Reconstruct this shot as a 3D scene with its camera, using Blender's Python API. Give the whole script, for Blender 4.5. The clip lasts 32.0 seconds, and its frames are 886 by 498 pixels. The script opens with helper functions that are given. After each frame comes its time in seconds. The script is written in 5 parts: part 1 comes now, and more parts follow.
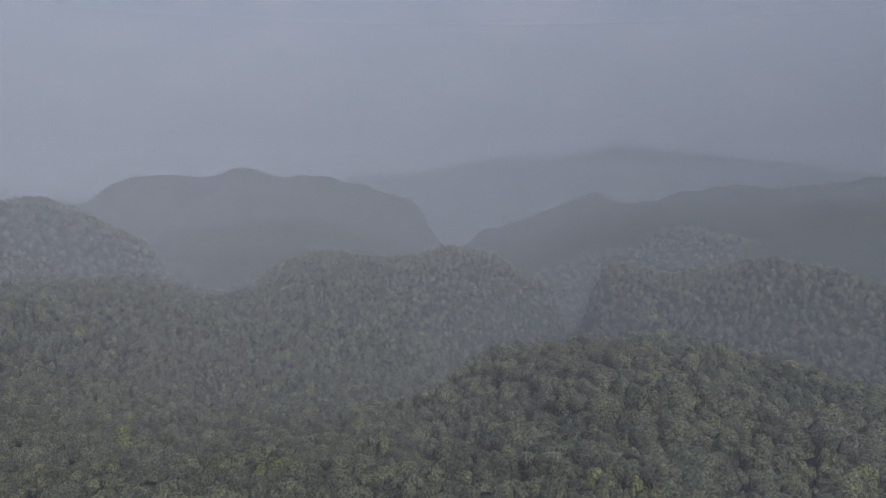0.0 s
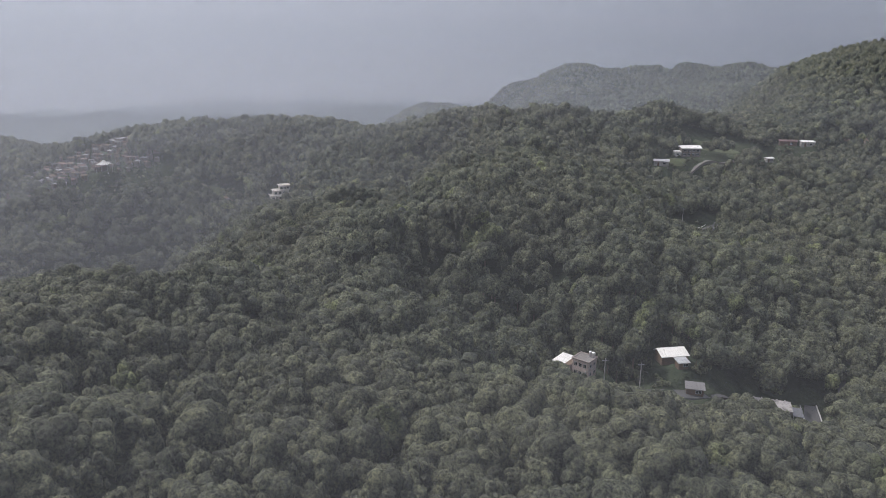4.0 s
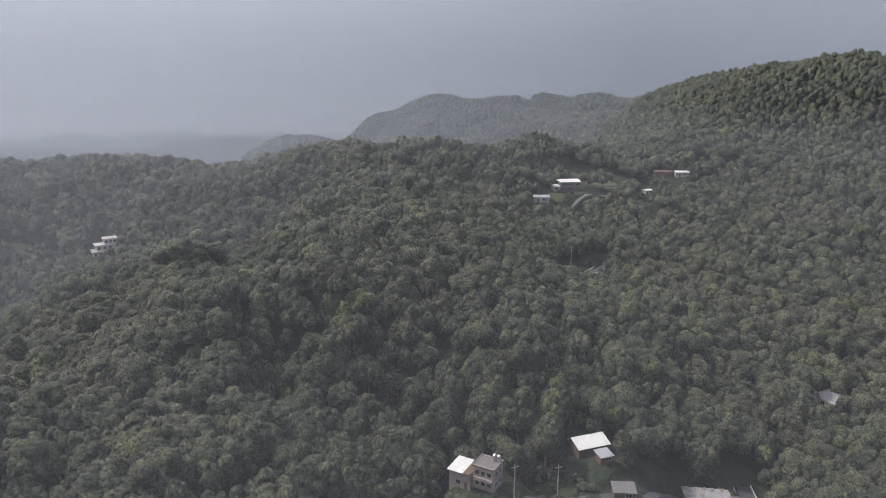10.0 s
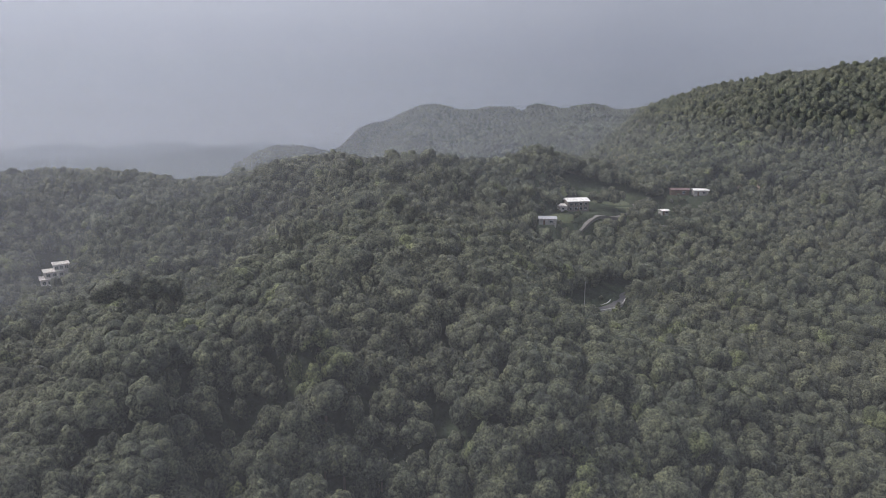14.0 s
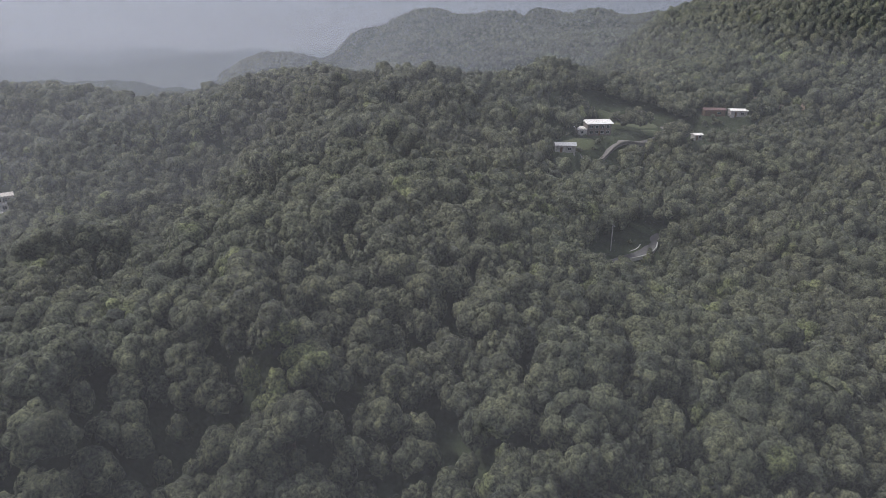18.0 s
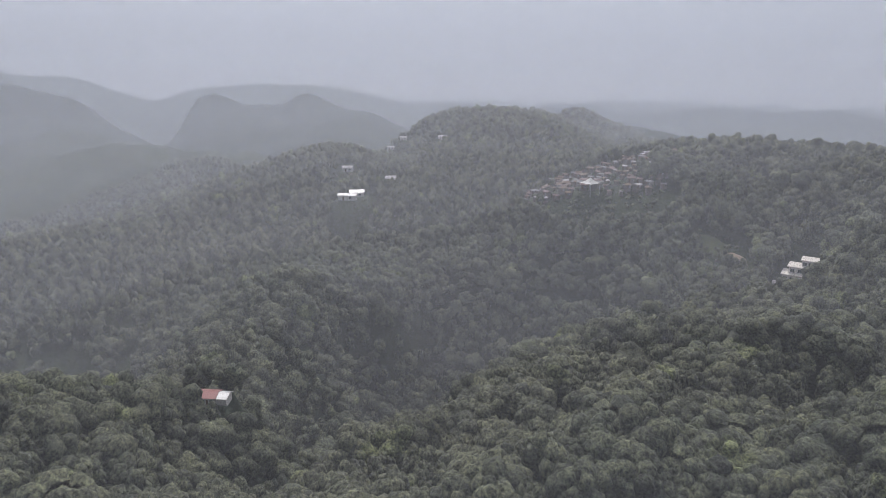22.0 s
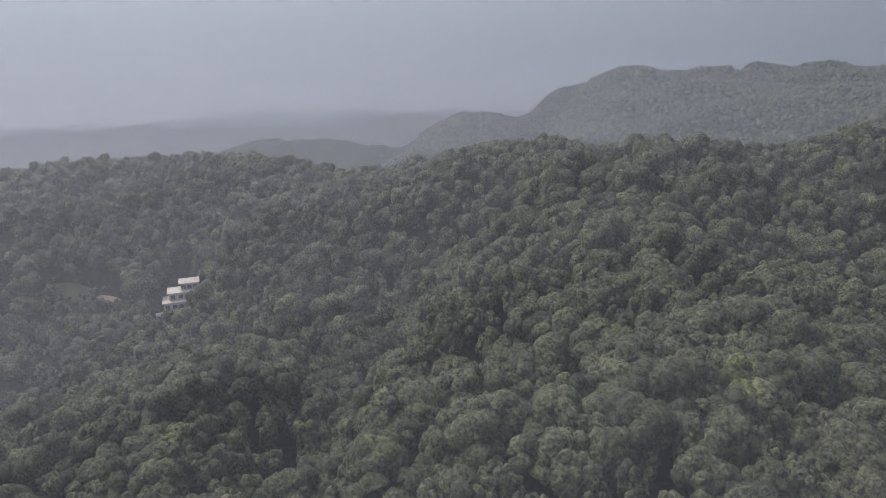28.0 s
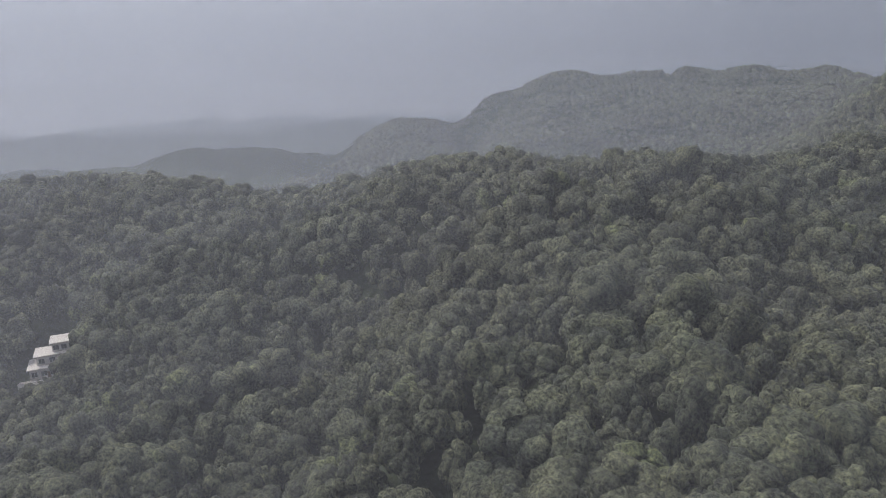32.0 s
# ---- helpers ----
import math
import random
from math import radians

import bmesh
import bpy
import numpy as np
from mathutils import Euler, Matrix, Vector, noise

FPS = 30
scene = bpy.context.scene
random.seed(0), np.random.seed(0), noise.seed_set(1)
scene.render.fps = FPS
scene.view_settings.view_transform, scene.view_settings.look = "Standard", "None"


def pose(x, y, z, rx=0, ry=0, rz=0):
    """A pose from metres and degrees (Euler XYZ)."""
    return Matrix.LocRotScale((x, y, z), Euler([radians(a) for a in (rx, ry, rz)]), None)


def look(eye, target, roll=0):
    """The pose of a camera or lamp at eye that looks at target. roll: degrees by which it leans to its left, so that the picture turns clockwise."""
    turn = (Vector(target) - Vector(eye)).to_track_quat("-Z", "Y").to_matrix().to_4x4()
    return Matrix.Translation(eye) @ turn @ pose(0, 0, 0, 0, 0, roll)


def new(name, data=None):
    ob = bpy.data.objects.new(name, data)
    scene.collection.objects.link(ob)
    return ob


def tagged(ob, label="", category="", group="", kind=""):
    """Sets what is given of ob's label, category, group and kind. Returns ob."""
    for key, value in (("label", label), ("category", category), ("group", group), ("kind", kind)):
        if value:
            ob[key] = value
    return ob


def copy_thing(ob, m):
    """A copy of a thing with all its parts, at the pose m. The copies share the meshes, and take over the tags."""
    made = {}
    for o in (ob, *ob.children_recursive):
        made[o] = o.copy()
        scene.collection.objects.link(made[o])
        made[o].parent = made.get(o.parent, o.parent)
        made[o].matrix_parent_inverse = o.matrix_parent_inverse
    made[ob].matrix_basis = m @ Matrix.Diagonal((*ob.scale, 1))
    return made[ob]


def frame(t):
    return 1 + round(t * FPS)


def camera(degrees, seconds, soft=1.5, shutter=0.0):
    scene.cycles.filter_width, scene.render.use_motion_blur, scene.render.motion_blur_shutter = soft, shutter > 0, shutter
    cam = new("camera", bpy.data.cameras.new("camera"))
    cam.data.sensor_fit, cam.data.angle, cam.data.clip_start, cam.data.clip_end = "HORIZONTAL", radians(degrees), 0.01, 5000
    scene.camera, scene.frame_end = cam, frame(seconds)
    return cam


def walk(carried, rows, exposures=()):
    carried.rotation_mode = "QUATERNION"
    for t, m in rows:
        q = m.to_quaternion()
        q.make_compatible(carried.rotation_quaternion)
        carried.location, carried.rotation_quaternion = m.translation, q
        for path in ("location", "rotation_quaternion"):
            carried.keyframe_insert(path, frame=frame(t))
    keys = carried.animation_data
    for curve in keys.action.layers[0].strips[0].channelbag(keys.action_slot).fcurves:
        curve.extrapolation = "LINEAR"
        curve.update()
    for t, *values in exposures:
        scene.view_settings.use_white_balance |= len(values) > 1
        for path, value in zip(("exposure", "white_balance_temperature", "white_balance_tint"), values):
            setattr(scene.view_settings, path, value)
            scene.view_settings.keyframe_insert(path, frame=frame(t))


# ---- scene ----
# ---- camera: seconds, x, y, z, heading (left positive), tilt (up positive), lean ----
ROWS = [
    (0, -19.15, -74.35, 4.33, -140.81, -8.70, 0.70),
    (0.3, -16.41, -74.43, 4.09, -139.97, -13.00, 0.60),
    (0.6, -13.67, -74.51, 3.86, -138.19, -16.30, 0.40),
    (0.8, -11.85, -74.56, 3.70, -135.56, -17.00, 0.30),
    (0.9, -10.93, -74.58, 3.62, -133.47, -17.00, 0.20),
    (1, -10.02, -74.61, 3.54, -130.32, -17.00, 0.20),
    (1.1, -9.05, -74.68, 3.47, -118.72, -16.97, 0.20),
    (1.2, -8.04, -74.77, 3.40, -107.12, -16.94, 0.20),
    (1.3, -7.04, -74.85, 3.32, -95.52, -16.91, 0.20),
    (1.4, -6.03, -74.94, 3.25, -83.92, -16.88, 0.20),
    (1.5, -4.99, -75.05, 3.17, -72.32, -16.85, 0.20),
    (1.6, -3.93, -75.19, 3.08, -60.72, -16.82, 0.20),
    (1.7, -2.85, -75.34, 2.99, -49.12, -16.79, 0.20),
    (1.8, -1.74, -75.50, 2.88, -37.52, -16.76, 0.20),
    (1.9, -0.60, -75.68, 2.77, -25.92, -16.73, 0.20),
    (2, 0.58, -75.88, 2.64, -14.32, -16.66, -0.20),
    (2.1, 1.79, -76.09, 2.51, -3.82, -16.60, 0.00),
    (2.2, 3.00, -76.31, 2.36, 4.68, -16.60, 0.20),
    (2.3, 4.13, -76.55, 2.19, 9.18, -16.60, 0.20),
    (2.5, 6.39, -77.03, 1.86, 11.88, -16.49, 0.16),
    (4.5, 6.20, -74.94, 1.94, 11.62, -15.86, -0.27),
    (5, 5.68, -72.94, 1.91, 11.46, -15.57, -0.29),
    (5.5, 5.18, -70.15, 1.76, 11.32, -15.30, -0.34),
    (6, 4.86, -66.78, 1.74, 10.82, -15.06, -0.32),
    (6.5, 4.04, -62.69, 1.59, 5.36, -14.88, -0.10),
    (7, 2.98, -57.98, 1.24, 2.42, -14.65, 0.06),
    (7.5, 2.54, -53.49, 1.16, 1.78, -14.45, -0.03),
    (8, 2.22, -48.97, 1.20, 1.37, -14.30, -0.06),
    (8.5, 1.87, -44.33, 1.00, 1.02, -14.11, -0.06),
    (9, 1.52, -39.56, 0.74, 0.86, -13.91, -0.19),
    (9.5, 1.30, -34.45, 0.74, 0.65, -13.77, -0.16),
    (10, 0.89, -29.53, 0.68, 0.50, -13.64, -0.16),
    (10.5, 0.61, -25.15, 0.84, 0.35, -13.51, -0.02),
    (11, 0.43, -20.50, 0.81, 0.19, -13.39, -0.02),
    (11.5, 0.23, -15.47, 0.79, 0.14, -13.32, -0.05),
    (12, 0.13, -10.45, 0.53, 0.06, -13.21, -0.01),
    (12.5, 0.05, -5.36, 0.38, 0.01, -13.09, 0.06),
    (13, -0.00, 0.00, -0.00, -0.00, -13.00, 0.00),
    (13.5, -0.22, 5.32, -0.37, -0.10, -12.89, 0.01),
    (15.5, -0.99, 25.97, -1.86, -0.32, -12.49, 0.21),
    (16, -1.43, 30.75, -2.08, -0.43, -13.00, 0.13),
    (16.5, -1.74, 35.99, -1.77, -0.44, -19.00, 0.12),
    (17, -2.11, 41.30, -1.30, -0.51, -22.50, 0.24),
    (17.5, -2.36, 46.84, -1.39, -0.59, -21.84, 0.27),
    (18, -2.16, 52.37, -1.63, -0.54, -20.27, 0.32),
    (18.5, -2.01, 57.85, -1.81, -0.52, -18.72, 0.29),
    (19, -1.98, 63.39, -2.04, -0.49, -17.13, 0.32),
    (19.5, -2.40, 68.69, -2.38, -0.59, -15.67, 0.47),
    (19.7, -3.05, 70.43, -2.67, 0.60, -15.30, 0.30),
    (19.8, -3.40, 71.29, -2.83, 3.50, -15.20, 0.20),
    (19.9, -3.64, 72.21, -2.98, 10.00, -15.30, 0.50),
    (20, -3.75, 73.23, -3.10, 20.64, -15.53, 1.10),
    (20.1, -3.74, 74.33, -3.19, 31.94, -15.34, 0.86),
    (20.2, -3.63, 75.51, -3.24, 43.54, -15.18, 0.72),
    (20.3, -3.43, 76.76, -3.24, 55.14, -15.02, 0.58),
    (20.4, -3.15, 78.07, -3.19, 66.74, -14.86, 0.44),
    (20.5, -2.82, 79.41, -3.07, 78.34, -14.70, 0.30),
    (20.6, -2.46, 80.78, -2.87, 89.94, -14.54, 0.16),
    (20.7, -2.06, 82.16, -2.61, 101.54, -14.38, 0.02),
    (20.8, -1.63, 83.54, -2.29, 113.14, -14.22, -0.12),
    (20.9, -1.15, 84.88, -1.90, 122.64, -14.06, -0.26),
    (21, -0.67, 86.23, -1.51, 127.64, -13.90, -0.40),
    (21.1, -0.23, 87.50, -1.13, 125.64, -14.20, -0.30),
    (21.2, 0.19, 88.69, -0.79, 120.14, -14.40, -0.30),
    (21.3, 0.62, 89.88, -0.44, 112.14, -14.60, -0.30),
    (21.4, 1.02, 90.87, -0.18, 103.64, -14.80, -0.30),
    (21.5, 1.42, 91.86, 0.09, 95.14, -15.00, -0.30),
    (21.6, 1.80, 92.66, 0.27, 86.64, -15.20, -0.30),
    (21.7, 2.15, 93.32, 0.40, 78.64, -15.40, -0.30),
    (21.8, 2.45, 93.83, 0.49, 71.64, -15.60, -0.30),
    (21.9, 2.69, 94.19, 0.55, 69.49, -16.00, -0.20),
    (22, 2.83, 94.41, 0.59, 68.35, -16.20, -0.20),
    (22.1, 2.87, 94.50, 0.60, 60.72, -16.20, 0.00),
    (22.3, 2.27, 94.16, 0.61, 56.40, -16.18, -0.10),
    (22.5, 1.68, 93.82, 0.63, 54.98, -16.16, -0.09),
    (23, -0.48, 93.59, 0.79, 53.88, -16.17, -0.06),
    (23.5, -3.15, 95.03, 0.57, 51.20, -16.12, -0.04),
    (24, -6.05, 96.87, 0.21, 47.47, -16.07, -0.10),
    (24.5, -8.94, 99.12, -0.35, 45.15, -15.98, -0.17),
    (25, -12.27, 101.89, -1.26, 42.19, -15.86, -0.20),
    (25.5, -15.30, 105.33, -2.12, 35.55, -15.76, -0.25),
    (26, -18.17, 108.04, -2.39, 25.27, -15.79, -0.49),
    (26.5, -20.54, 110.13, -2.38, 17.38, -15.84, -0.64),
    (28.5, -28.35, 123.55, -2.82, 15.28, -15.47, -1.42),
    (29, -30.32, 128.72, -3.06, 14.42, -15.42, -1.45),
    (29.5, -32.07, 134.07, -3.37, 12.31, -15.42, -1.59),
    (30, -33.68, 139.21, -3.53, 10.40, -15.40, -1.66),
    (30.5, -35.07, 144.63, -3.82, 10.16, -15.30, -1.65),
    (31, -36.42, 150.00, -3.96, 10.03, -15.25, -1.61),
    (31.5, -37.48, 155.55, -4.16, 10.03, -15.23, -1.65),
    (32, -38.33, 160.87, -4.21, 10.13, -15.19, -1.54),
]

cam = camera(66.3, 32.0, soft=0.6)


def flight_pose(x, y, z, heading, tilt, lean):
    turn = (Matrix.Rotation(radians(heading), 4, "Z") @ Matrix.Rotation(radians(90 + tilt), 4, "X")
            @ Matrix.Rotation(radians(lean), 4, "Z"))
    return Matrix.Translation((x, y, z)) @ turn


walk(cam, [(r[0], flight_pose(*r[1:])) for r in ROWS], exposures=[(t, e, 6280 if t > 2 else 6060, 13.5) for t, e in ((0.0, -0.36), (1.4, -0.22), (2.4, 0.06), (19.8, 0.04), (20.6, -0.4), (21.2, -0.3), (22.0, 0.15), (25.0, 0.1), (26.5, 0.0), (32.0, 0.0))])

# ---- sky and sun ----
SUN_HEADING, SUN_ELEVATION = 74.0, 54.0
world = bpy.data.worlds.new("sky")
scene.world = world
world.use_nodes = True
scene.cycles.transparent_max_bounces = 24


def build_sky():
    tree = world.node_tree
    n, link = tree.nodes, tree.links.new
    n.clear()
    sky = n.new("ShaderNodeTexSky")
    sky.sky_type, sky.sun_disc = "NISHITA", False
    sky.sun_elevation = radians(SUN_ELEVATION)
    sky.sun_rotation = radians(-SUN_HEADING)
    sky.altitude, sky.air_density, sky.dust_density, sky.ozone_density = 300, 1.2, 6.0, 1.5
    coord = n.new("ShaderNodeTexCoord")
    # soft broken cloud over a hazy sky
    mapping = n.new("ShaderNodeMapping")
    mapping.inputs["Scale"].default_value = (1.6, 1.6, 4.0)
    cloud = n.new("ShaderNodeTexNoise")
    cloud.inputs["Scale"].default_value, cloud.inputs["Detail"].default_value = 1.6, 6.0
    cloud.inputs["Roughness"].default_value = 0.55
    ramp = n.new("ShaderNodeMapRange")
    ramp.interpolation_type = "SMOOTHSTEP"
    ramp.inputs["From Min"].default_value, ramp.inputs["From Max"].default_value = 0.48, 0.72
    ramp.inputs["To Max"].default_value = 0.25
    veil = n.new("ShaderNodeMix")
    veil.data_type = "RGBA"
    veil.inputs["Factor"].default_value = 0.4
    veil.inputs["B"].default_value = (3.5, 3.6, 4.0, 1)
    mix = n.new("ShaderNodeMix")
    mix.data_type = "RGBA"
    mix.inputs["B"].default_value = (4.3, 4.3, 4.6, 1)
    back = n.new("ShaderNodeBackground")
    back.inputs["Strength"].default_value = 0.168
    out = n.new("ShaderNodeOutputWorld")
    link(coord.outputs["Generated"], mapping.inputs["Vector"])
    link(mapping.outputs["Vector"], cloud.inputs["Vector"])
    link(cloud.outputs["Fac"], ramp.inputs["Value"])
    link(sky.outputs["Color"], veil.inputs["A"])
    link(veil.outputs["Result"], mix.inputs["A"])
    link(ramp.outputs["Result"], mix.inputs["Factor"])
    # a bank of small pale clouds low over the ranges behind
    bank = n.new("ShaderNodeVectorMath")
    bank.operation = "DOT_PRODUCT"
    bank.inputs[1].default_value = (0.6, -0.79, 0.08)
    place = n.new("ShaderNodeMapRange")
    place.interpolation_type = "SMOOTHSTEP"
    place.inputs["From Min"].default_value, place.inputs["From Max"].default_value = 0.74, 0.92
    stretch = n.new("ShaderNodeMapping")
    stretch.inputs["Scale"].default_value = (1.0, 1.0, 2.9)
    puff = n.new("ShaderNodeTexNoise")
    puff.inputs["Scale"].default_value, puff.inputs["Detail"].default_value = 9.0, 7.0
    shape = n.new("ShaderNodeMapRange")
    shape.interpolation_type = "SMOOTHSTEP"
    shape.inputs["From Min"].default_value, shape.inputs["From Max"].default_value = 0.46, 0.74
    shape.inputs["To Max"].default_value = 0.5
    both = n.new("ShaderNodeMath")
    both.operation = "MULTIPLY"
    puffs = n.new("ShaderNodeMix")
    puffs.data_type = "RGBA"
    puffs.inputs["B"].default_value = (5.6, 5.0, 5.2, 1)
    link(coord.outputs["Generated"], bank.inputs[0])
    link(bank.outputs["Value"], place.inputs["Value"])
    link(coord.outputs["Generated"], stretch.inputs["Vector"])
    link(stretch.outputs["Vector"], puff.inputs["Vector"])
    link(puff.outputs["Fac"], shape.inputs["Value"])
    link(place.outputs["Result"], both.inputs[0])
    link(shape.outputs["Result"], both.inputs[1])
    link(both.outputs["Value"], puffs.inputs["Factor"])
    link(mix.outputs["Result"], puffs.inputs["A"])
    # the hazy air glows towards the sun
    toward = n.new("ShaderNodeVectorMath")
    toward.operation = "DOT_PRODUCT"
    toward.inputs[1].default_value = (-0.84, 0.48, 0.35)
    glow = n.new("ShaderNodeMapRange")
    glow.interpolation_type = "SMOOTHSTEP"
    glow.inputs["From Min"].default_value, glow.inputs["From Max"].default_value = -0.6, 1.1
    glow.inputs["To Min"].default_value, glow.inputs["To Max"].default_value = 0.78, 2.0
    bright = n.new("ShaderNodeVectorMath")
    bright.operation = "SCALE"
    link(coord.outputs["Generated"], toward.inputs[0])
    link(toward.outputs["Value"], glow.inputs["Value"])
    pale = n.new("ShaderNodeMapRange")
    pale.inputs["From Min"].default_value, pale.inputs["From Max"].default_value = -0.6, 0.35
    pale.inputs["To Max"].default_value = 0.95
    milky = n.new("ShaderNodeMix")
    milky.data_type = "RGBA"
    milky.inputs["B"].default_value = (3.35, 3.35, 3.48, 1)
    link(toward.outputs["Value"], pale.inputs["Value"])
    link(pale.outputs["Result"], milky.inputs["Factor"])
    link(puffs.outputs["Result"], milky.inputs["A"])
    link(milky.outputs["Result"], bright.inputs[0])
    link(glow.outputs["Result"], bright.inputs["Scale"])
    link(bright.outputs["Vector"], back.inputs["Color"])
    link(back.outputs["Background"], out.inputs["Surface"])


build_sky()
sun = new("sun", bpy.data.lights.new("sun", "SUN"))
sun.data.energy, sun.data.angle, sun.data.color = 3.15, radians(4.0), (1.0, 0.95, 0.86)
h, e = radians(SUN_HEADING), radians(SUN_ELEVATION)
sun.matrix_world = look((0, 0, 600), Vector((0, 0, 600)) - Vector((-math.sin(h) * math.cos(e), math.cos(h) * math.cos(e), math.sin(e))))

# ---- materials ----
def nodes_of(name):
    m = bpy.data.materials.new(name)
    m.use_nodes = True
    t = m.node_tree
    return m, t, t.nodes["Principled BSDF"], t.nodes, t.links.new


def noise_node(n, link, vector, scale, detail=3.0, rough=0.55):
    t = n.new("ShaderNodeTexNoise")
    t.inputs["Scale"].default_value, t.inputs["Detail"].default_value = scale, detail
    t.inputs["Roughness"].default_value = rough
    link(vector, t.inputs["Vector"])
    return t.outputs["Fac"]


def ramp_node(n, link, value, stops):
    r = n.new("ShaderNodeValToRGB")
    while len(r.color_ramp.elements) < len(stops):
        r.color_ramp.elements.new(0.5)
    for el, (at, c) in zip(r.color_ramp.elements, stops):
        el.position, el.color = at, (*c, 1)
    link(value, r.inputs["Fac"])
    return r.outputs["Color"]


def mix_node(n, link, factor, a, b, how="MIX"):
    m = n.new("ShaderNodeMix")
    m.data_type, m.blend_type = "RGBA", how
    for key, v in (("Factor", factor), ("A", a), ("B", b)):
        if isinstance(v, (int, float)):
            m.inputs[key].default_value = v
        elif isinstance(v, tuple):
            m.inputs[key].default_value = (*v, 1)
        else:
            link(v, m.inputs[key])
    return m.outputs["Result"]


def foliage(name, dark, mid, light, warm):
    """Leaf masses: tint changes from clump to clump, from tree to tree and over the slope; shade in fine leaf gaps is
    put into the colour.
    """
    m, t, p, n, link = nodes_of(name)
    geo = n.new("ShaderNodeNewGeometry")
    pos = geo.outputs["Position"]
    tree_tint = noise_node(n, link, pos, 0.16, 1.0)
    slope_tint = noise_node(n, link, pos, 0.012, 2.0)
    leaf = geo.outputs["Random Per Island"]
    base = ramp_node(n, link, tree_tint, [(0.28, dark), (0.5, mid), (0.72, light)])
    base = mix_node(n, link, ramp_node(n, link, slope_tint, [(0.42, (0, 0, 0)), (0.62, (0.38, 0.38, 0.38))]), base, warm)
    spot = noise_node(n, link, pos, 0.085, 0.0)
    base = mix_node(n, link, ramp_node(n, link, spot, [(0.72, (0, 0, 0)), (0.78, (0.5, 0.5, 0.5))]), base, (0.13, 0.15, 0.06))
    vary = ramp_node(n, link, leaf, [(0.0, (0.66, 0.68, 0.70)), (1.0, (1.3, 1.3, 1.22))])
    base = mix_node(n, link, 1.0, base, vary, "MULTIPLY")
    leaf_gaps = noise_node(n, link, pos, 1.7, 4.0, 0.72)
    # Dark gaps and lit leaf tips are painted into the colour here.
    base = mix_node(n, link, 1.0, base, ramp_node(n, link, leaf_gaps, [(0.36, (0.2, 0.22, 0.25)), (0.5, (0.95, 0.95, 0.95)), (0.64, (1.85, 1.85, 1.68))]), "MULTIPLY")
    bump = n.new("ShaderNodeBump")
    bump.inputs["Strength"].default_value, bump.inputs["Distance"].default_value = 1.0, 0.9
    link(leaf_gaps, bump.inputs["Height"])
    link(bump.outputs["Normal"], p.inputs["Normal"])
    link(base, p.inputs["Base Color"])
    p.inputs["Roughness"].default_value = 0.75
    p.inputs["Specular IOR Level"].default_value = 0.25
    return m


def rough_paint(name, colour, stain=(0.4, 0.38, 0.35), rough=0.7, metal=0.0, scale=0.8, amount=0.35):
    m, t, p, n, link = nodes_of(name)
    obj = n.new("ShaderNodeTexCoord").outputs["Object"]
    big = noise_node(n, link, obj, scale, 4.0)
    fine = noise_node(n, link, obj, scale * 9, 3.0)
    mask = ramp_node(n, link, big, [(0.42, (0, 0, 0)), (0.75, (amount, amount, amount))])
    c = mix_node(n, link, mask, colour, stain)
    c = mix_node(n, link, 0.25, c, ramp_node(n, link, fine, [(0.3, (0.55, 0.55, 0.55)), (0.7, (1, 1, 1))]), "MULTIPLY")
    link(c, p.inputs["Base Color"])
    p.inputs["Roughness"].default_value, p.inputs["Metallic"].default_value = rough, metal
    b = n.new("ShaderNodeBump")
    b.inputs["Strength"].default_value, b.inputs["Distance"].default_value = 0.3, 0.02
    link(fine, b.inputs["Height"])
    link(b.outputs["Normal"], p.inputs["Normal"])
    return m


LEAF = foliage("leaves", (0.052, 0.061, 0.046), (0.078, 0.086, 0.058), (0.102, 0.109, 0.069), (0.096, 0.093, 0.065))
BARK = rough_paint("bark", (0.14, 0.11, 0.085), (0.07, 0.06, 0.05), 0.9, 0, 2.0)


def ground_material():
    m, t, p, n, link = nodes_of("forest_floor")
    geo = n.new("ShaderNodeNewGeometry")
    pos = geo.outputs["Position"]
    a = noise_node(n, link, pos, 0.10, 4.0, 0.7)
    b = noise_node(n, link, pos, 0.012, 3.0)
    # Kept dark all over: the canopy's shade is included in these ground colours.
    c = ramp_node(n, link, a, [(0.3, (0.022, 0.030, 0.020)), (0.55, (0.042, 0.054, 0.034)), (0.75, (0.062, 0.074, 0.042))])
    c = mix_node(n, link, ramp_node(n, link, b, [(0.45, (0, 0, 0)), (0.7, (0.4, 0.4, 0.4))]), c, (0.06, 0.065, 0.036))
    link(c, p.inputs["Base Color"])
    p.inputs["Roughness"].default_value = 0.95
    p.inputs["Specular IOR Level"].default_value = 0.1
    bump = n.new("ShaderNodeBump")
    bump.inputs["Strength"].default_value, bump.inputs["Distance"].default_value = 0.8, 4.0
    link(a, bump.inputs["Height"])
    link(bump.outputs["Normal"], p.inputs["Normal"])
    return m


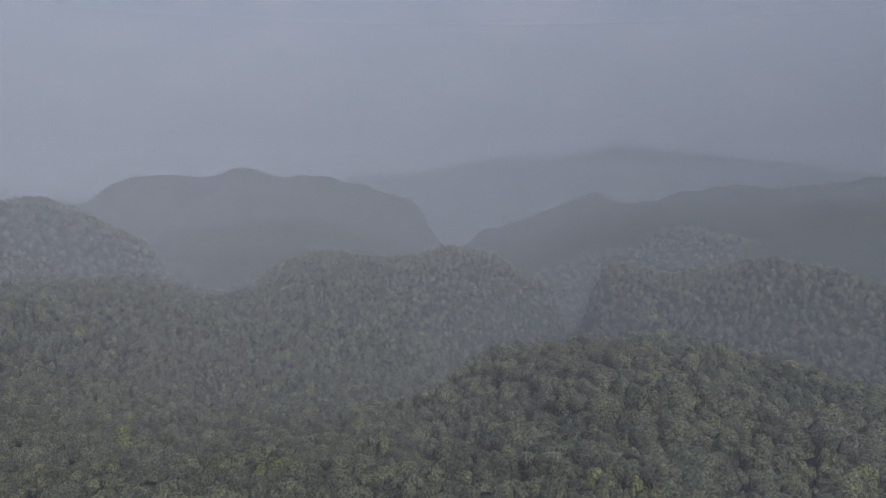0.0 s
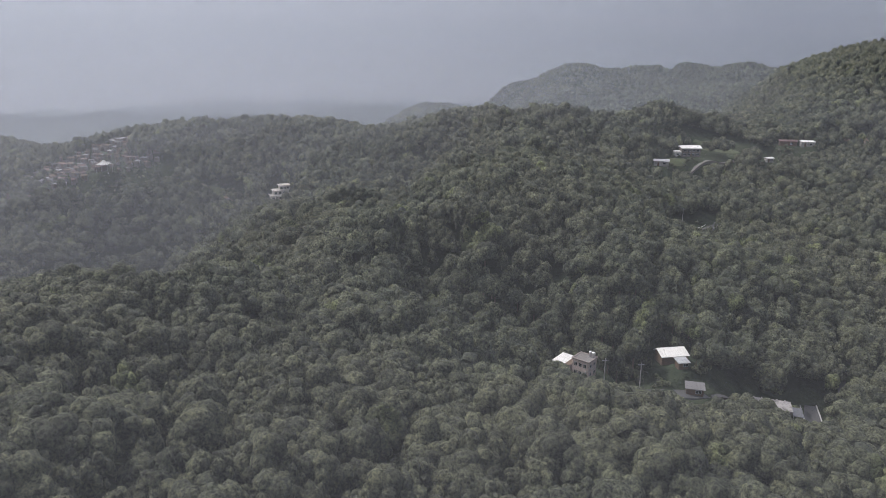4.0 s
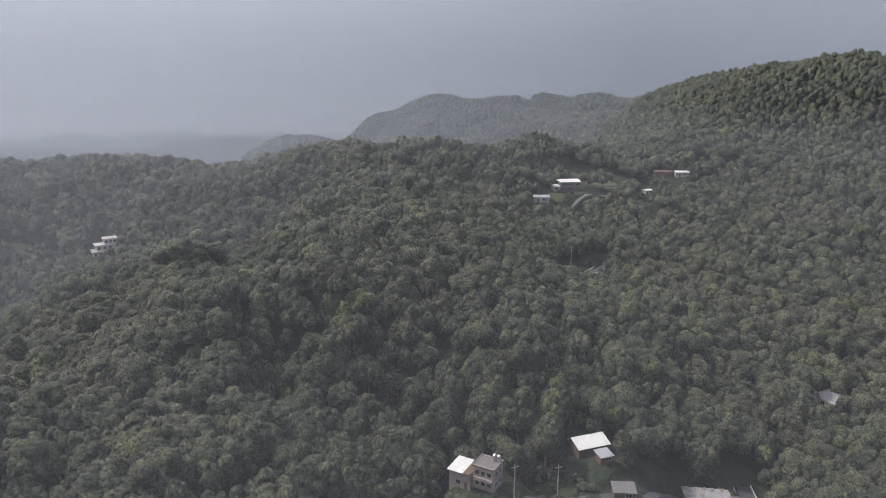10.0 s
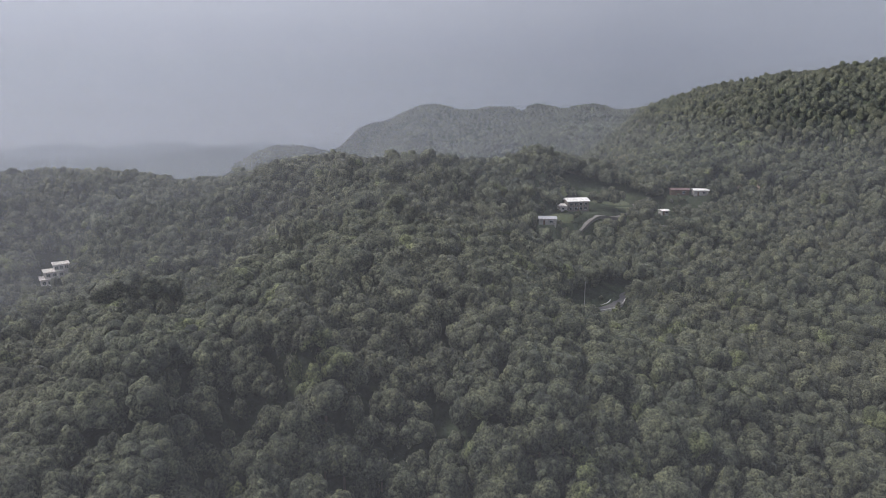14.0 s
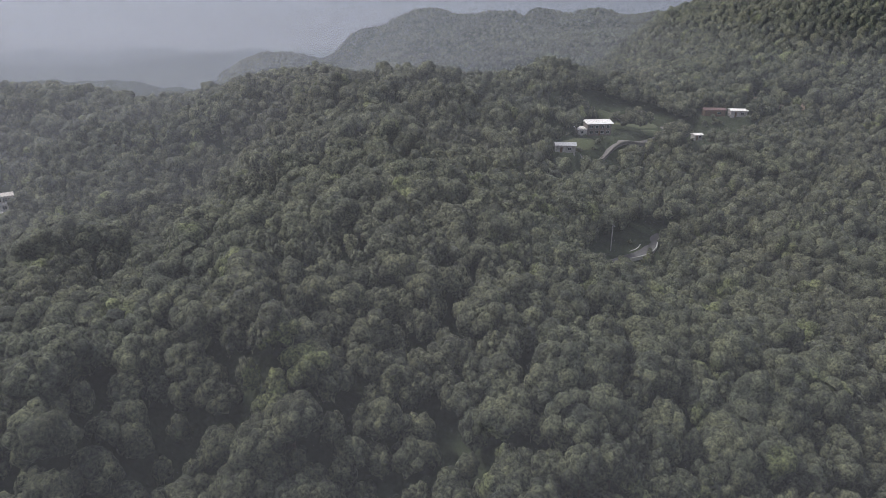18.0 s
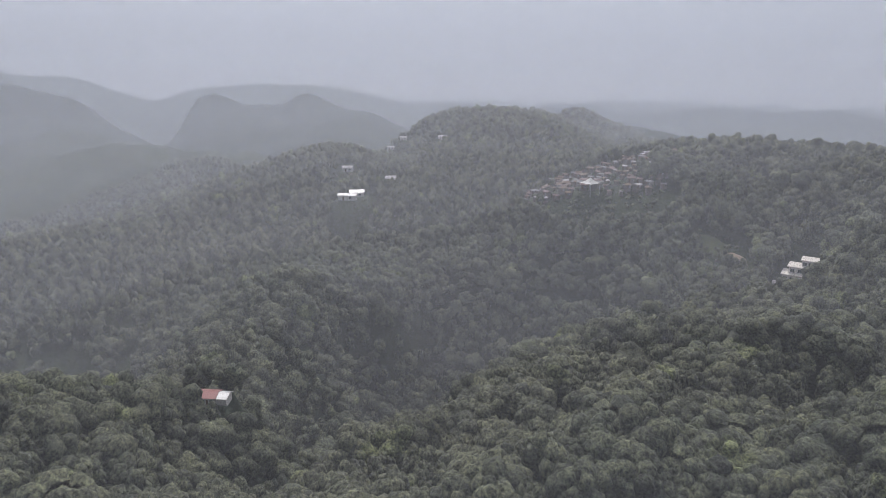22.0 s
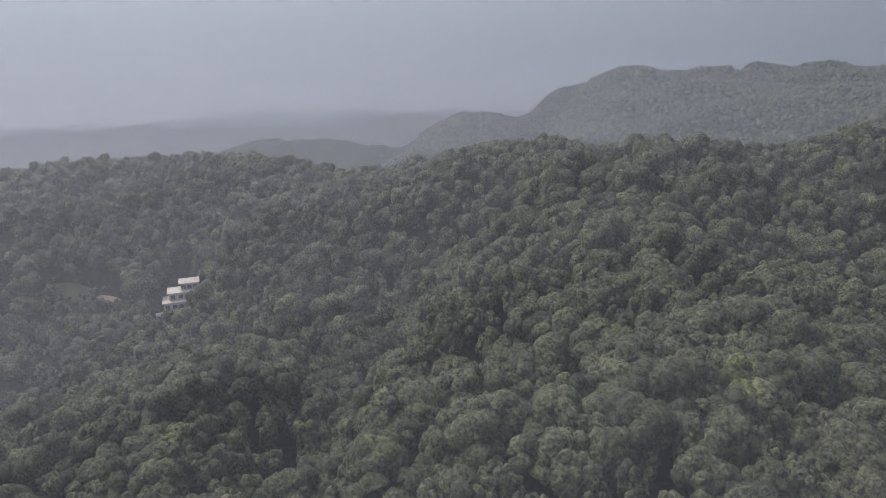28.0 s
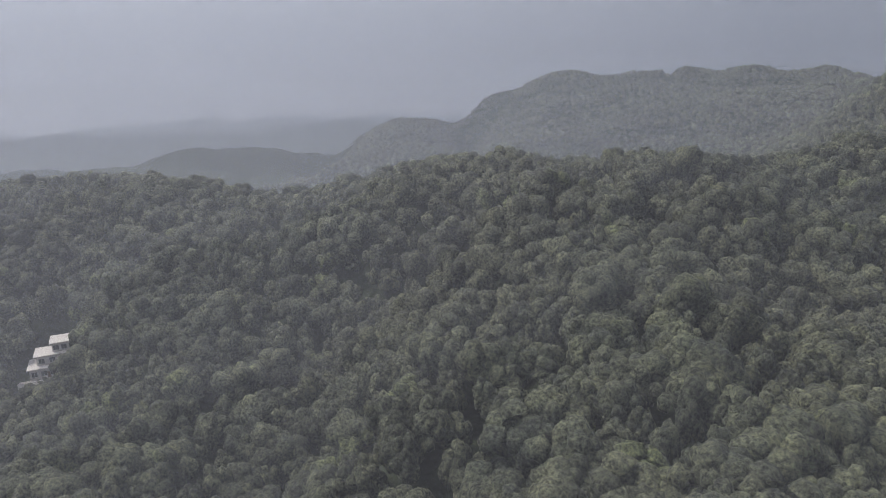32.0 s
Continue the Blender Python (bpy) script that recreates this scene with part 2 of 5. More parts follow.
def mist_material(name, density, fade_low, fade_high, tint=(0.635, 0.66, 0.73), radius=5000.0):
    """A thin sheet that stands in for hazy air: lets most light through, scatters the rest both ways, thins out upwards
    and over the eastern slopes.
    """
    m, t, p, n, link = nodes_of(name)
    n.remove(p)
    geo = n.new("ShaderNodeNewGeometry")
    split = n.new("ShaderNodeSeparateXYZ")
    link(geo.outputs["Position"], split.inputs["Vector"])
    fade = n.new("ShaderNodeMapRange")
    fade.interpolation_type = "SMOOTHERSTEP"
    fade.inputs["From Min"].default_value, fade.inputs["From Max"].default_value = fade_low, fade_high
    fade.inputs["To Min"].default_value, fade.inputs["To Max"].default_value = density, 0.0
    link(split.outputs["Z"], fade.inputs["Value"])
    # For the nearer rings this thinning imitates haze dimming away from the sun.
    side = n.new("ShaderNodeVectorMath")
    side.operation = "DOT_PRODUCT"
    side.inputs[1].default_value = (1.0, 0.8, 0.0) if radius < 1200 else (0.0, 1.0, 0.0)
    link(geo.outputs["Position"], side.inputs[0])
    west = n.new("ShaderNodeMapRange")
    west.interpolation_type = "SMOOTHSTEP"
    west.inputs["From Min"].default_value, west.inputs["From Max"].default_value = (0.7 * radius, 1.25 * radius) if radius < 1200 else (0.2 * radius, 0.9 * radius)
    west.inputs["To Min"].default_value, west.inputs["To Max"].default_value = 1.15, 0.65 if radius < 1200 else 0.45 if radius < 1900 else 1.15
    link(side.outputs["Value"], west.inputs["Value"])
    share = n.new("ShaderNodeMath")
    share.operation = "MULTIPLY"
    link(fade.outputs["Result"], share.inputs[0])
    link(west.outputs["Result"], share.inputs[1])
    clear = n.new("ShaderNodeBsdfTransparent")
    front, rear, both, mix = (n.new("ShaderNodeBsdfDiffuse"), n.new("ShaderNodeBsdfTranslucent"),
                              n.new("ShaderNodeMixShader"), n.new("ShaderNodeMixShader"))
    front.inputs["Color"].default_value = rear.inputs["Color"].default_value = (*tint, 1)
    both.inputs["Fac"].default_value = 0.5
    link(front.outputs["BSDF"], both.inputs[1])
    link(rear.outputs["BSDF"], both.inputs[2])
    link(share.outputs["Value"], mix.inputs["Fac"])
    link(clear.outputs["BSDF"], mix.inputs[1])
    link(both.outputs["Shader"], mix.inputs[2])
    link(mix.outputs["Shader"], n["Material Output"].inputs["Surface"])
    return m


# ---- mesh helpers ----
def mesh_from(name, verts, faces, material, smooth=False):
    me = bpy.data.meshes.new(name)
    verts, faces = np.asarray(verts, dtype=np.float32), np.asarray(faces, dtype=np.int32)
    me.vertices.add(len(verts))
    me.vertices.foreach_set("co", verts.ravel())
    k = faces.shape[1]
    me.loops.add(faces.size)
    me.loops.foreach_set("vertex_index", faces.ravel())
    me.polygons.add(len(faces))
    me.polygons.foreach_set("loop_start", np.arange(0, faces.size, k, dtype=np.int32))
    me.polygons.foreach_set("use_smooth", np.full(len(faces), smooth))
    me.update(calc_edges=True)
    me.materials.append(material)
    return me


def part(name, bm, material, parent=None, label=""):
    me = bpy.data.meshes.new(name)
    bm.to_mesh(me)
    bm.free()
    me.materials.append(material)
    ob = new(name, me)
    ob.parent = parent
    return tagged(ob, label)


# ---- lie of the land: canopy heights along ridges, slopes and valleys ----
LINES = []


def terrain_line(name, *points):
    LINES.append(np.array(points, dtype=float))


terrain_line("back_far", (2833, -2734, -209), (2460, -3085, -179), (1775, -3537, 8), (1299, -3745, -65), (739, -3900, -60), (336, -3958, -185))
terrain_line("back_layer", (2402, -697, -201), (2302, -1004, -222), (2218, -1189, -88), (2100, -1400, -150), (1896, -1681, -89), (1781, -1809, -156), (1632, -1951, -174), (1502, -2058, -526))
terrain_line("back_right", (1217, -1772, -283), (1059, -1877, -225), (905, -1960, -137), (822, -1998, -186), (677, -2056, -123), (424, -2127, -107), (172, -2166, -46))
terrain_line("back_peak", (1233, -204, -95), (1223, -281, -70), (1212, -336, -58), (1187, -435, -115), (1163, -507, -80), (1131, -585, -132), (1099, -651, -161), (1066, -710, -335))
terrain_line("back_mid", (702, -579, -161), (635, -663, -133), (584, -715, -176), (539, -754, -133), (486, -795, -124), (424, -835, -149))
terrain_line("back_green", (602, -229, -124), (579, -301, -125), (543, -380, -115), (511, -433, -126))
terrain_line("back_knob", (332, -657, -373), (279, -685, -106), (241, -703, -110), (188, -722, -98), (133, -737, -83), (76, -748, -95), (34, -752, -114))
terrain_line("back_knoll", (114, -237, -102), (135, -308, -74), (124, -338, -80), (111, -367, -94), (86, -387, -97), (42, -388, -104))
terrain_line("back_near", (111, -183, -69), (60, -158, -59), (14, -174, -49), (-4, -204, -53))
terrain_line("back_slope", (163, -127, -83), (268, -160, -92), (351, -273, -118), (279, -341, -129))
terrain_line("back_valley", (317, -471, -156), (207, -239, -110))
terrain_line("west_far", (-1061, -2720, 178), (-1574, -2468, 239), (-2094, -2063, 269), (-2537, -1516, 211), (-2685, -1253, 150), (-2797, -1001, 60), (-2897, -694, -60), (-2992, -142, -150))
terrain_line("west_mtn", (-302, -762, -78), (-363, -738, -13), (-420, -710, 5), (-472, -681, 7), (-521, -648, 18), (-574, -607, 5), (-600, -585, -37), (-646, -541, -50), (-712, -465, -49), (-751, -411, -71), (-800, -328, -111), (-845, -227, -390))
terrain_line("west_green", (-151, -338, -34), (-177, -328, -38), (-204, -315, -21), (-225, -304, -31), (-251, -288, -54), (-269, -275, -89))
terrain_line("west_crest", (-48, -77, -57), (-69, -69, -42), (-89, -59, -51), (-102, -50, -44), (-118, -37, -51), (-132, -21, -48), (-145, -4, -57), (-152, 9, -70), (-161, 28, -68), (-166, 47, -74), (-166, 77, -74))
terrain_line("west_foot", (-30, 17, -46), (-60, 40, -52), (-74, 71, -47))
terrain_line("west_dark", (-471, -135, -180), (-483, -109, -128), (-501, -56, -123), (-513, -3, -111), (-520, 52, -106))
terrain_line("west_plain", (-1199, -418, -173), (-1067, -184, -158), (-1535, -367, -169))
terrain_line("west_right", (-1613, -453, -418), (-1647, -338, -244), (-1695, -52, -185))
terrain_line("left_phill", (-740, 342, -89), (-723, 388, -70), (-689, 460, -79), (-677, 482, -79), (-639, 541, -91))
terrain_line("left_pback", (-1064, 751, -98), (-1006, 836, -125), (-955, 900, -166))
terrain_line("left_far", (-2600, 46, -330), (-2595, 259, -147), (-2554, 582, -186), (-2502, 803, -202), (-2439, 997, -372))
terrain_line("left_mid", (-1200, 58, -139), (-1199, 156, -162), (-1193, 228, -152), (-1189, 256, -170))
terrain_line("left_settle", (-595, 175, -88), (-584, 233, -76), (-569, 284, -88))
terrain_line("left_ridge", (-353, 340, -58), (-317, 370, -45), (-299, 389, -41), (-273, 427, -49), (-258, 463, -57), (-234, 501, -90))
terrain_line("left_slope", (-372, 188, -77), (-314, 309, -61), (-399, 133, -92), (-322, 169, -98), (-294, 244, -90), (-229, 119, -87), (-170, 97, -85))
terrain_line("left_valley", (-215, 201, -139), (-243, 155, -141), (-211, 237, -133), (-262, 193, -135))
terrain_line("ravine", (-78, 318, -58), (-86, 294, -70), (-84, 264, -73), (-83, 240, -75), (-80, 211, -73))
terrain_line("spur_edge", (-59, 261, -44), (-58, 243, -44), (-58, 209, -43), (-59, 186, -41))
terrain_line("left_spur", (-178, 186, -94), (-146, 216, -72), (-161, 265, -79), (-96, 237, -55), (-183, 319, -82))
terrain_line("left_near", (-122, 141, -75), (-59, 136, -52), (-55, 178, -50), (-40, 196, -40), (-30, 151, -42))
terrain_line("front_low", (-669, 2096, -270), (-602, 2116, -170), (-501, 2142, -159), (-399, 2163, -164), (-330, 2175, -308))
terrain_line("front_sk", (-375, 2472, -217), (-293, 2483, -121), (-130, 2497, -51), (104, 2498, -85), (191, 2493, -135), (364, 2473, -98), (605, 2426, -83))
terrain_line("front_main", (228, 767, -10), (265, 691, 10), (294, 657, 12), (319, 646, 20), (347, 631, 11), (382, 610, 16))
terrain_line("front_upper", (180, 530, -17), (209, 498, -3), (238, 462, 5), (267, 422, 8))
terrain_line("front_upper2", (189, 451, -18), (250, 425, -16), (305, 394, -18), (368, 347, -33))
terrain_line("front_top", (487, 584, -25), (535, 546, -33), (597, 487, -27))
terrain_line("front_crest", (88, 492, -64), (155, 600, -42))
terrain_line("spur_crest", (-88, 325, -44), (-78, 328, -33), (-51, 333, -29), (-31, 334, -31), (-13, 340, -30), (3, 346, -30), (20, 353, -37), (35, 370, -38), (55, 385, -28))
terrain_line("front_right", (219, 235, -85), (371, 290, -77), (189, 103, -76), (81, -1, -63), (34, -9, -52))
terrain_line("front_foot", (-65, 18, -54), (-30, 27, -53), (-3, 28, -51), (17, 17, -48), (-9, 7, -51))
terrain_line("spur_face", (-48, 136, -70), (-11, 168, -54), (7, 197, -50))
terrain_line("spur_left", (-55, 233, -64), (-93, 232, -53))
terrain_line("spur_nose", (-30, 210, -43), (-33, 240, -47), (-66, 279, -51))
terrain_line("bench", (-138, 209, -68), (-125, 263, -77), (-108, 268, -66), (-185, 375, -39))
terrain_line("farm", (50, 325, -56), (69, 352, -51), (135, 366, -49))
terrain_line("hamlet", (0, 126, -84), (8, 110, -85), (36, 123, -86), (66, 116, -97))
terrain_line("road_slope", (23, 140, -66), (60, 190, -72), (80, 185, -75), (52, 239, -71))
terrain_line("left_far_ridge", (-302, 392, -43), (-191, 385, -39.5))
terrain_line("dip_back_knob", (462, -951, -321), (285, -1027, -267), (120, -1065, -259))
terrain_line("dip_back_mid", (975, -832, -356), (837, -985, -317), (672, -1116, -335))
terrain_line("dip_back_green", (745, -311, -191), (709, -406, -200), (653, -508, -214))
terrain_line("dip_back_peak", (1706, -418, -248), (1647, -638, -291), (1549, -870, -340))
terrain_line("dip_back_layer", (2747, -1475, -340), (2364, -2057, -340), (2009, -2419, -340), (1486, -2784, -340), (635, -3105, -340))
terrain_line("dip_knoll", (206, -487, -189), (137, -518, -183), (71, -536, -196))
terrain_line("dip_west_crest", (-105, -152, -125), (-155, -123, -118), (-202, -78, -126), (-232, -32, -146), (-257, 45, -148))
terrain_line("dip_west_green", (-225, -492, -134), (-281, -467, -124), (-327, -441, -154))
terrain_line("dip_west_mtn", (-686, -1248, -264), (-955, -1071, -267), (-1202, -813, -329))
terrain_line("dip_west_dark", (-703, -203, -263), (-750, -43, -230))
terrain_line("dip_left_ridge", (-427, 516, -134), (-362, 573, -137), (-306, 610, -148))
terrain_line("dip_phill", (-927, 471, -201), (-879, 570, -203))
terrain_line("dip_left_settle", (-837, 243, -224), (-820, 320, -215))
terrain_line("dip_left_mid", (-1798, 186, -340), (-1787, 316, -340))
terrain_line("dip_front_crest", (-148, 532, -99), (-74, 546, -92), (4, 547, -88), (76, 535, -88))
terrain_line("dip_front_low", (-442, 1223, -235), (-277, 1270, -199), (-90, 1297, -169), (123, 1294, -159))
terrain_line("dip_front_sk", (-1120, 3104, -340), (-702, 3224, -340), (-226, 3292, -335), (311, 3285, -295))
terrain_line("dip_front_main", (413, 1073, -108), (542, 1014, -70))
terrain_line("dip_front_top", (471, 974, -108), (690, 845, -134), (833, 717, -156))
terrain_line("plain_left", (-2052, 2835, -340), (-1612, 3107, -340), (-1172, 3298, -340), (-521, 3461, -340))
terrain_line("plain_left2", (-3252, 1427, -340), (-2327, 2727, -340))
terrain_line("plain_left3", (-1261, 1923, -261), (-863, 2132, -289))
terrain_line("valley_left", (-130, 110, -100), (-160, 150, -112))
terrain_line("settle_slope", (-281, 286, -57), (-305, 270, -60), (-276, 312, -57))
terrain_line("settle_top", (-346, 304, -66), (-336, 328, -56), (-307, 351, -44))
terrain_line("front_hump", (298, 512, 24), (318, 545, 27), (268, 580, 17))
terrain_line("front_shoulder", (220, 662, -1), (246, 606, 10))
terrain_line("saddle", (-152, 370, -46), (-133, 372, -46), (-112, 372, -44), (-120, 350, -51))
terrain_line("grove_left", (-112, 126, -69), (-100, 112, -72))
terrain_line("ridge_roofs", (-373, 190, -69), (-362, 182, -68))
terrain_line("red_roof_slope", (-162, 96, -74))
terrain_line("hamlet_low", (40, 107, -82), (64, 117, -90))
terrain_line("hamlet_high", (39, 120, -79))
terrain_line("hip_slope", (127, 177, -92))
terrain_line("hip_low", (89, 100, -86))

CENTRE = np.array((0.0, 80.0))
WARP = 120.0
CANOPY = 12.0


def warped(x, y):
    dx, dy = x - CENTRE[0], y - CENTRE[1]
    r = np.hypot(dx, dy)
    k = np.arcsinh(r / WARP) / np.maximum(r, 1e-6)
    return np.stack([dx * k, dy * k], -1)


def plate(d2):
    return 0.5 * d2 * np.log(np.maximum(d2, 1e-12))


def fit_land():
    nodes = []
    for line in LINES:
        for a, b in zip(line[:-1], line[1:]):
            steps = max(1, int(np.linalg.norm(warped(*a[:2]) - warped(*b[:2])) / 0.12))
            for i in range(steps):
                nodes.append(a + (b - a) * i / steps)
        nodes.append(line[-1])
    rim = [(CENTRE[0] + 4800 * math.cos(a), CENTRE[1] + 4800 * math.sin(a), -330) for a in np.arange(0, 6.28, 0.26)]
    nodes = np.array(nodes + rim)
    uv = warped(nodes[:, 0], nodes[:, 1])
    d2 = ((uv[:, None] - uv[None]) ** 2).sum(-1)
    n = len(uv)
    big = np.zeros((n + 3, n + 3))
    big[:n, :n] = plate(d2) + np.eye(n) * 0.004
    big[:n, n] = big[n, :n] = 1
    big[:n, n + 1:] = uv
    big[n + 1:, :n] = uv.T
    w = np.linalg.solve(big, np.r_[nodes[:, 2], 0, 0, 0])
    return uv, w


LAND_UV, LAND_W = fit_land()


def lattice(x, y, seed):
    """Smooth value noise, -1 to 1."""
    xi, yi = np.floor(x), np.floor(y)
    fx, fy = x - xi, y - yi
    fx, fy = fx * fx * (3 - 2 * fx), fy * fy * (3 - 2 * fy)

    def h(a, b):
        v = np.sin(a * 127.1 + b * 311.7 + seed * 74.7) * 43758.5453
        return (v - np.floor(v)) * 2 - 1

    top = h(xi, yi) * (1 - fx) + h(xi + 1, yi) * fx
    low = h(xi, yi + 1) * (1 - fx) + h(xi + 1, yi + 1) * fx
    return top * (1 - fy) + low * fy


def land(x, y):
    """Height of the ground under the trees."""
    x, y = np.atleast_1d(np.asarray(x, float)), np.atleast_1d(np.asarray(y, float))
    z = np.empty(len(x))
    for i in range(0, len(x), 20000):
        uv = warped(x[i:i + 20000], y[i:i + 20000])
        d2 = ((uv[:, None] - LAND_UV[None]) ** 2).sum(-1)
        z[i:i + 20000] = plate(d2) @ LAND_W[:-3] + LAND_W[-3] + uv @ LAND_W[-2:]
    r = np.hypot(x - CENTRE[0], y - CENTRE[1])
    gully = 1 - 2 * np.abs(lattice(x / 62 + 0.35 * lattice(x / 40, y / 40, 8), y / 62, 6))
    z += np.clip((520 - r) / 200, 0.25, 1) * gully * 4.0 + lattice(x / 30, y / 30, 1) * 1.6 + lattice(x / 15, y / 15, 2) * 0.8
    far = np.clip((r - 350) / 900, 0, 1)
    z += far * (lattice(x / 160, y / 160, 3) * 14 + lattice(x / 70, y / 70, 4) * 7 + lattice(x / 30, y / 30, 5) * 3)
    range_far = np.clip((r - 1300) / 900, 0, 1)
    z += range_far * ((1 - 2 * np.abs(lattice(x / 380, y / 380, 9))) * 40 + lattice(x / 170, y / 170, 10) * 20 + lattice(x / 75, y / 75, 11) * 11 + lattice(x / 40, y / 40, 12) * 5)
    return z - CANOPY


PADS = []  # levelled places: x, y, radius, height


def ground_height(x, y):
    z = land(x, y)
    for px, py, pr, pz in PADS:
        d = np.hypot(np.atleast_1d(x) - px, np.atleast_1d(y) - py)
        k = np.clip((pr * 1.7 - d) / (pr * 0.7), 0, 1)
        k = k * k * (3 - 2 * k)
        z = z * (1 - k) + pz * k
    return z


def at_ground(x, y):
    return float(ground_height([x], [y])[0])


SPOT = {
    "pink_house": (9.8, 109.7),
    "white_shed": (35.6, 122.9),
    "lane_shed": (40.5, 107.4),
    "small_shed": (37.8, 116.3),
    "workshop": (63.7, 117.0),
    "grey_hip": (89.3, 100.1),
    "white_hip": (126.2, 175.5),
    "farmhouse": (68.5, 351.8),
    "farm_shed": (49.8, 325.0),
    "red_shed": (127.8, 373.2),
    "white_barn": (138.2, 370.9),
    "farm_hut": (112.9, 351.2),
    "villa": (-182.9, 321.2),
    "red_house": (-162.2, 95.6),
    "twin_a": (-373.1, 190.3),
    "twin_b": (-361.8, 182.0),
    "tent": (-280.6, 286.0),
    "slope_house": (231.7, 252.6),
    "back_house": (62.9, -140.1),
    "west_a": (-337.4, -274.0),
    "west_b": (-344.6, -268.5),
    "west_c": (-142.3, 28.4),
    "town_a": (-1266.4, -563.7),
    "town_b": (-1336.7, -566.3),
    "town_c": (-1991.4, -650.4),
    "town_d": (-535.7, -190.2),
    "ridge_a": (-636.4, 293.3),
    "ridge_b": (-645.9, 309.8),
    "ridge_c": (-752.2, 352.9),
    "ridge_d": (-558.9, 317.0),
    "ridge_e": (-731.0, 426.6),
    "ridge_f": (-467.7, 208.6),
    "ridge_g": (-430.8, 228.8),
}


def pad(x, y, radius, height):
    PADS.append((x, y, radius, height))


pad(9.8, 109.7, 7, -89.4)
pad(35.6, 122.9, 8, -88.3)
pad(40.5, 107.4, 4, -90.8)
pad(37.8, 116.3, 3, -87.1)
pad(63.7, 117.0, 7, -99.5)
pad(89.3, 100.1, 7, -96.9)
pad(126.2, 175.5, 5, -101.9)
pad(68.5, 351.8, 12, -57.7)
pad(49.8, 325.0, 6, -59.7)
pad(127.8, 373.2, 7, -52.7)
pad(138.2, 370.9, 6, -52.6)
pad(112.9, 351.2, 5, -59.9)
pad(-182.9, 321.2, 8, -87.7)
pad(-162.2, 95.6, 7, -83.9)
pad(-373.1, 190.3, 9, -79.5)
pad(-361.8, 182.0, 9, -78.5)
pad(-280.6, 286.0, 6, -67.3)
pad(231.7, 252.6, 7, -95.3)
pad(62.9, -140.1, 5, -68.5)
pad(-337.4, -274.0, 7, -100.3)
pad(-344.6, -268.5, 7, -98.6)
pad(-142.3, 28.4, 6, -64.4)
pad(-1266.4, -563.7, 8, -173.2)
pad(-1336.7, -566.3, 8, -182.3)
pad(-1991.4, -650.4, 8, -205.9)
pad(-535.7, -190.2, 8, -175.3)
pad(-636.4, 293.3, 7, -92.0)
pad(-645.9, 309.8, 7, -84.2)
pad(-752.2, 352.9, 7, -103.2)
pad(-558.9, 317.0, 7, -73.9)
pad(-731.0, 426.6, 7, -97.5)
pad(-467.7, 208.6, 7, -80.8)
pad(-430.8, 228.8, 7, -83.3)


def build_ground():
    na, nr = 560, 250
    s = np.linspace(0.02, math.asinh(4850 / WARP), nr)
    a = np.arange(na) * 2 * math.pi / na
    rr = WARP * np.sinh(s)
    x = CENTRE[0] + np.outer(rr, np.cos(a)).ravel()
    y = CENTRE[1] + np.outer(rr, np.sin(a)).ravel()
    z = ground_height(x, y)
    verts = np.vstack([np.stack([x, y, z], -1), [[CENTRE[0], CENTRE[1], at_ground(*CENTRE)]]])
    i, j = np.meshgrid(np.arange(nr - 1), np.arange(na), indexing="ij")
    k = (j + 1) % na
    quads = np.stack([i * na + j, (i + 1) * na + j, (i + 1) * na + k, i * na + k], -1).reshape(-1, 4)
    ob = new("ground", mesh_from("ground", verts, quads, ground_material(), True))
    tagged(ob, "wooded mountain slopes and valley floors under the trees", "ground", kind="structure")


build_ground()


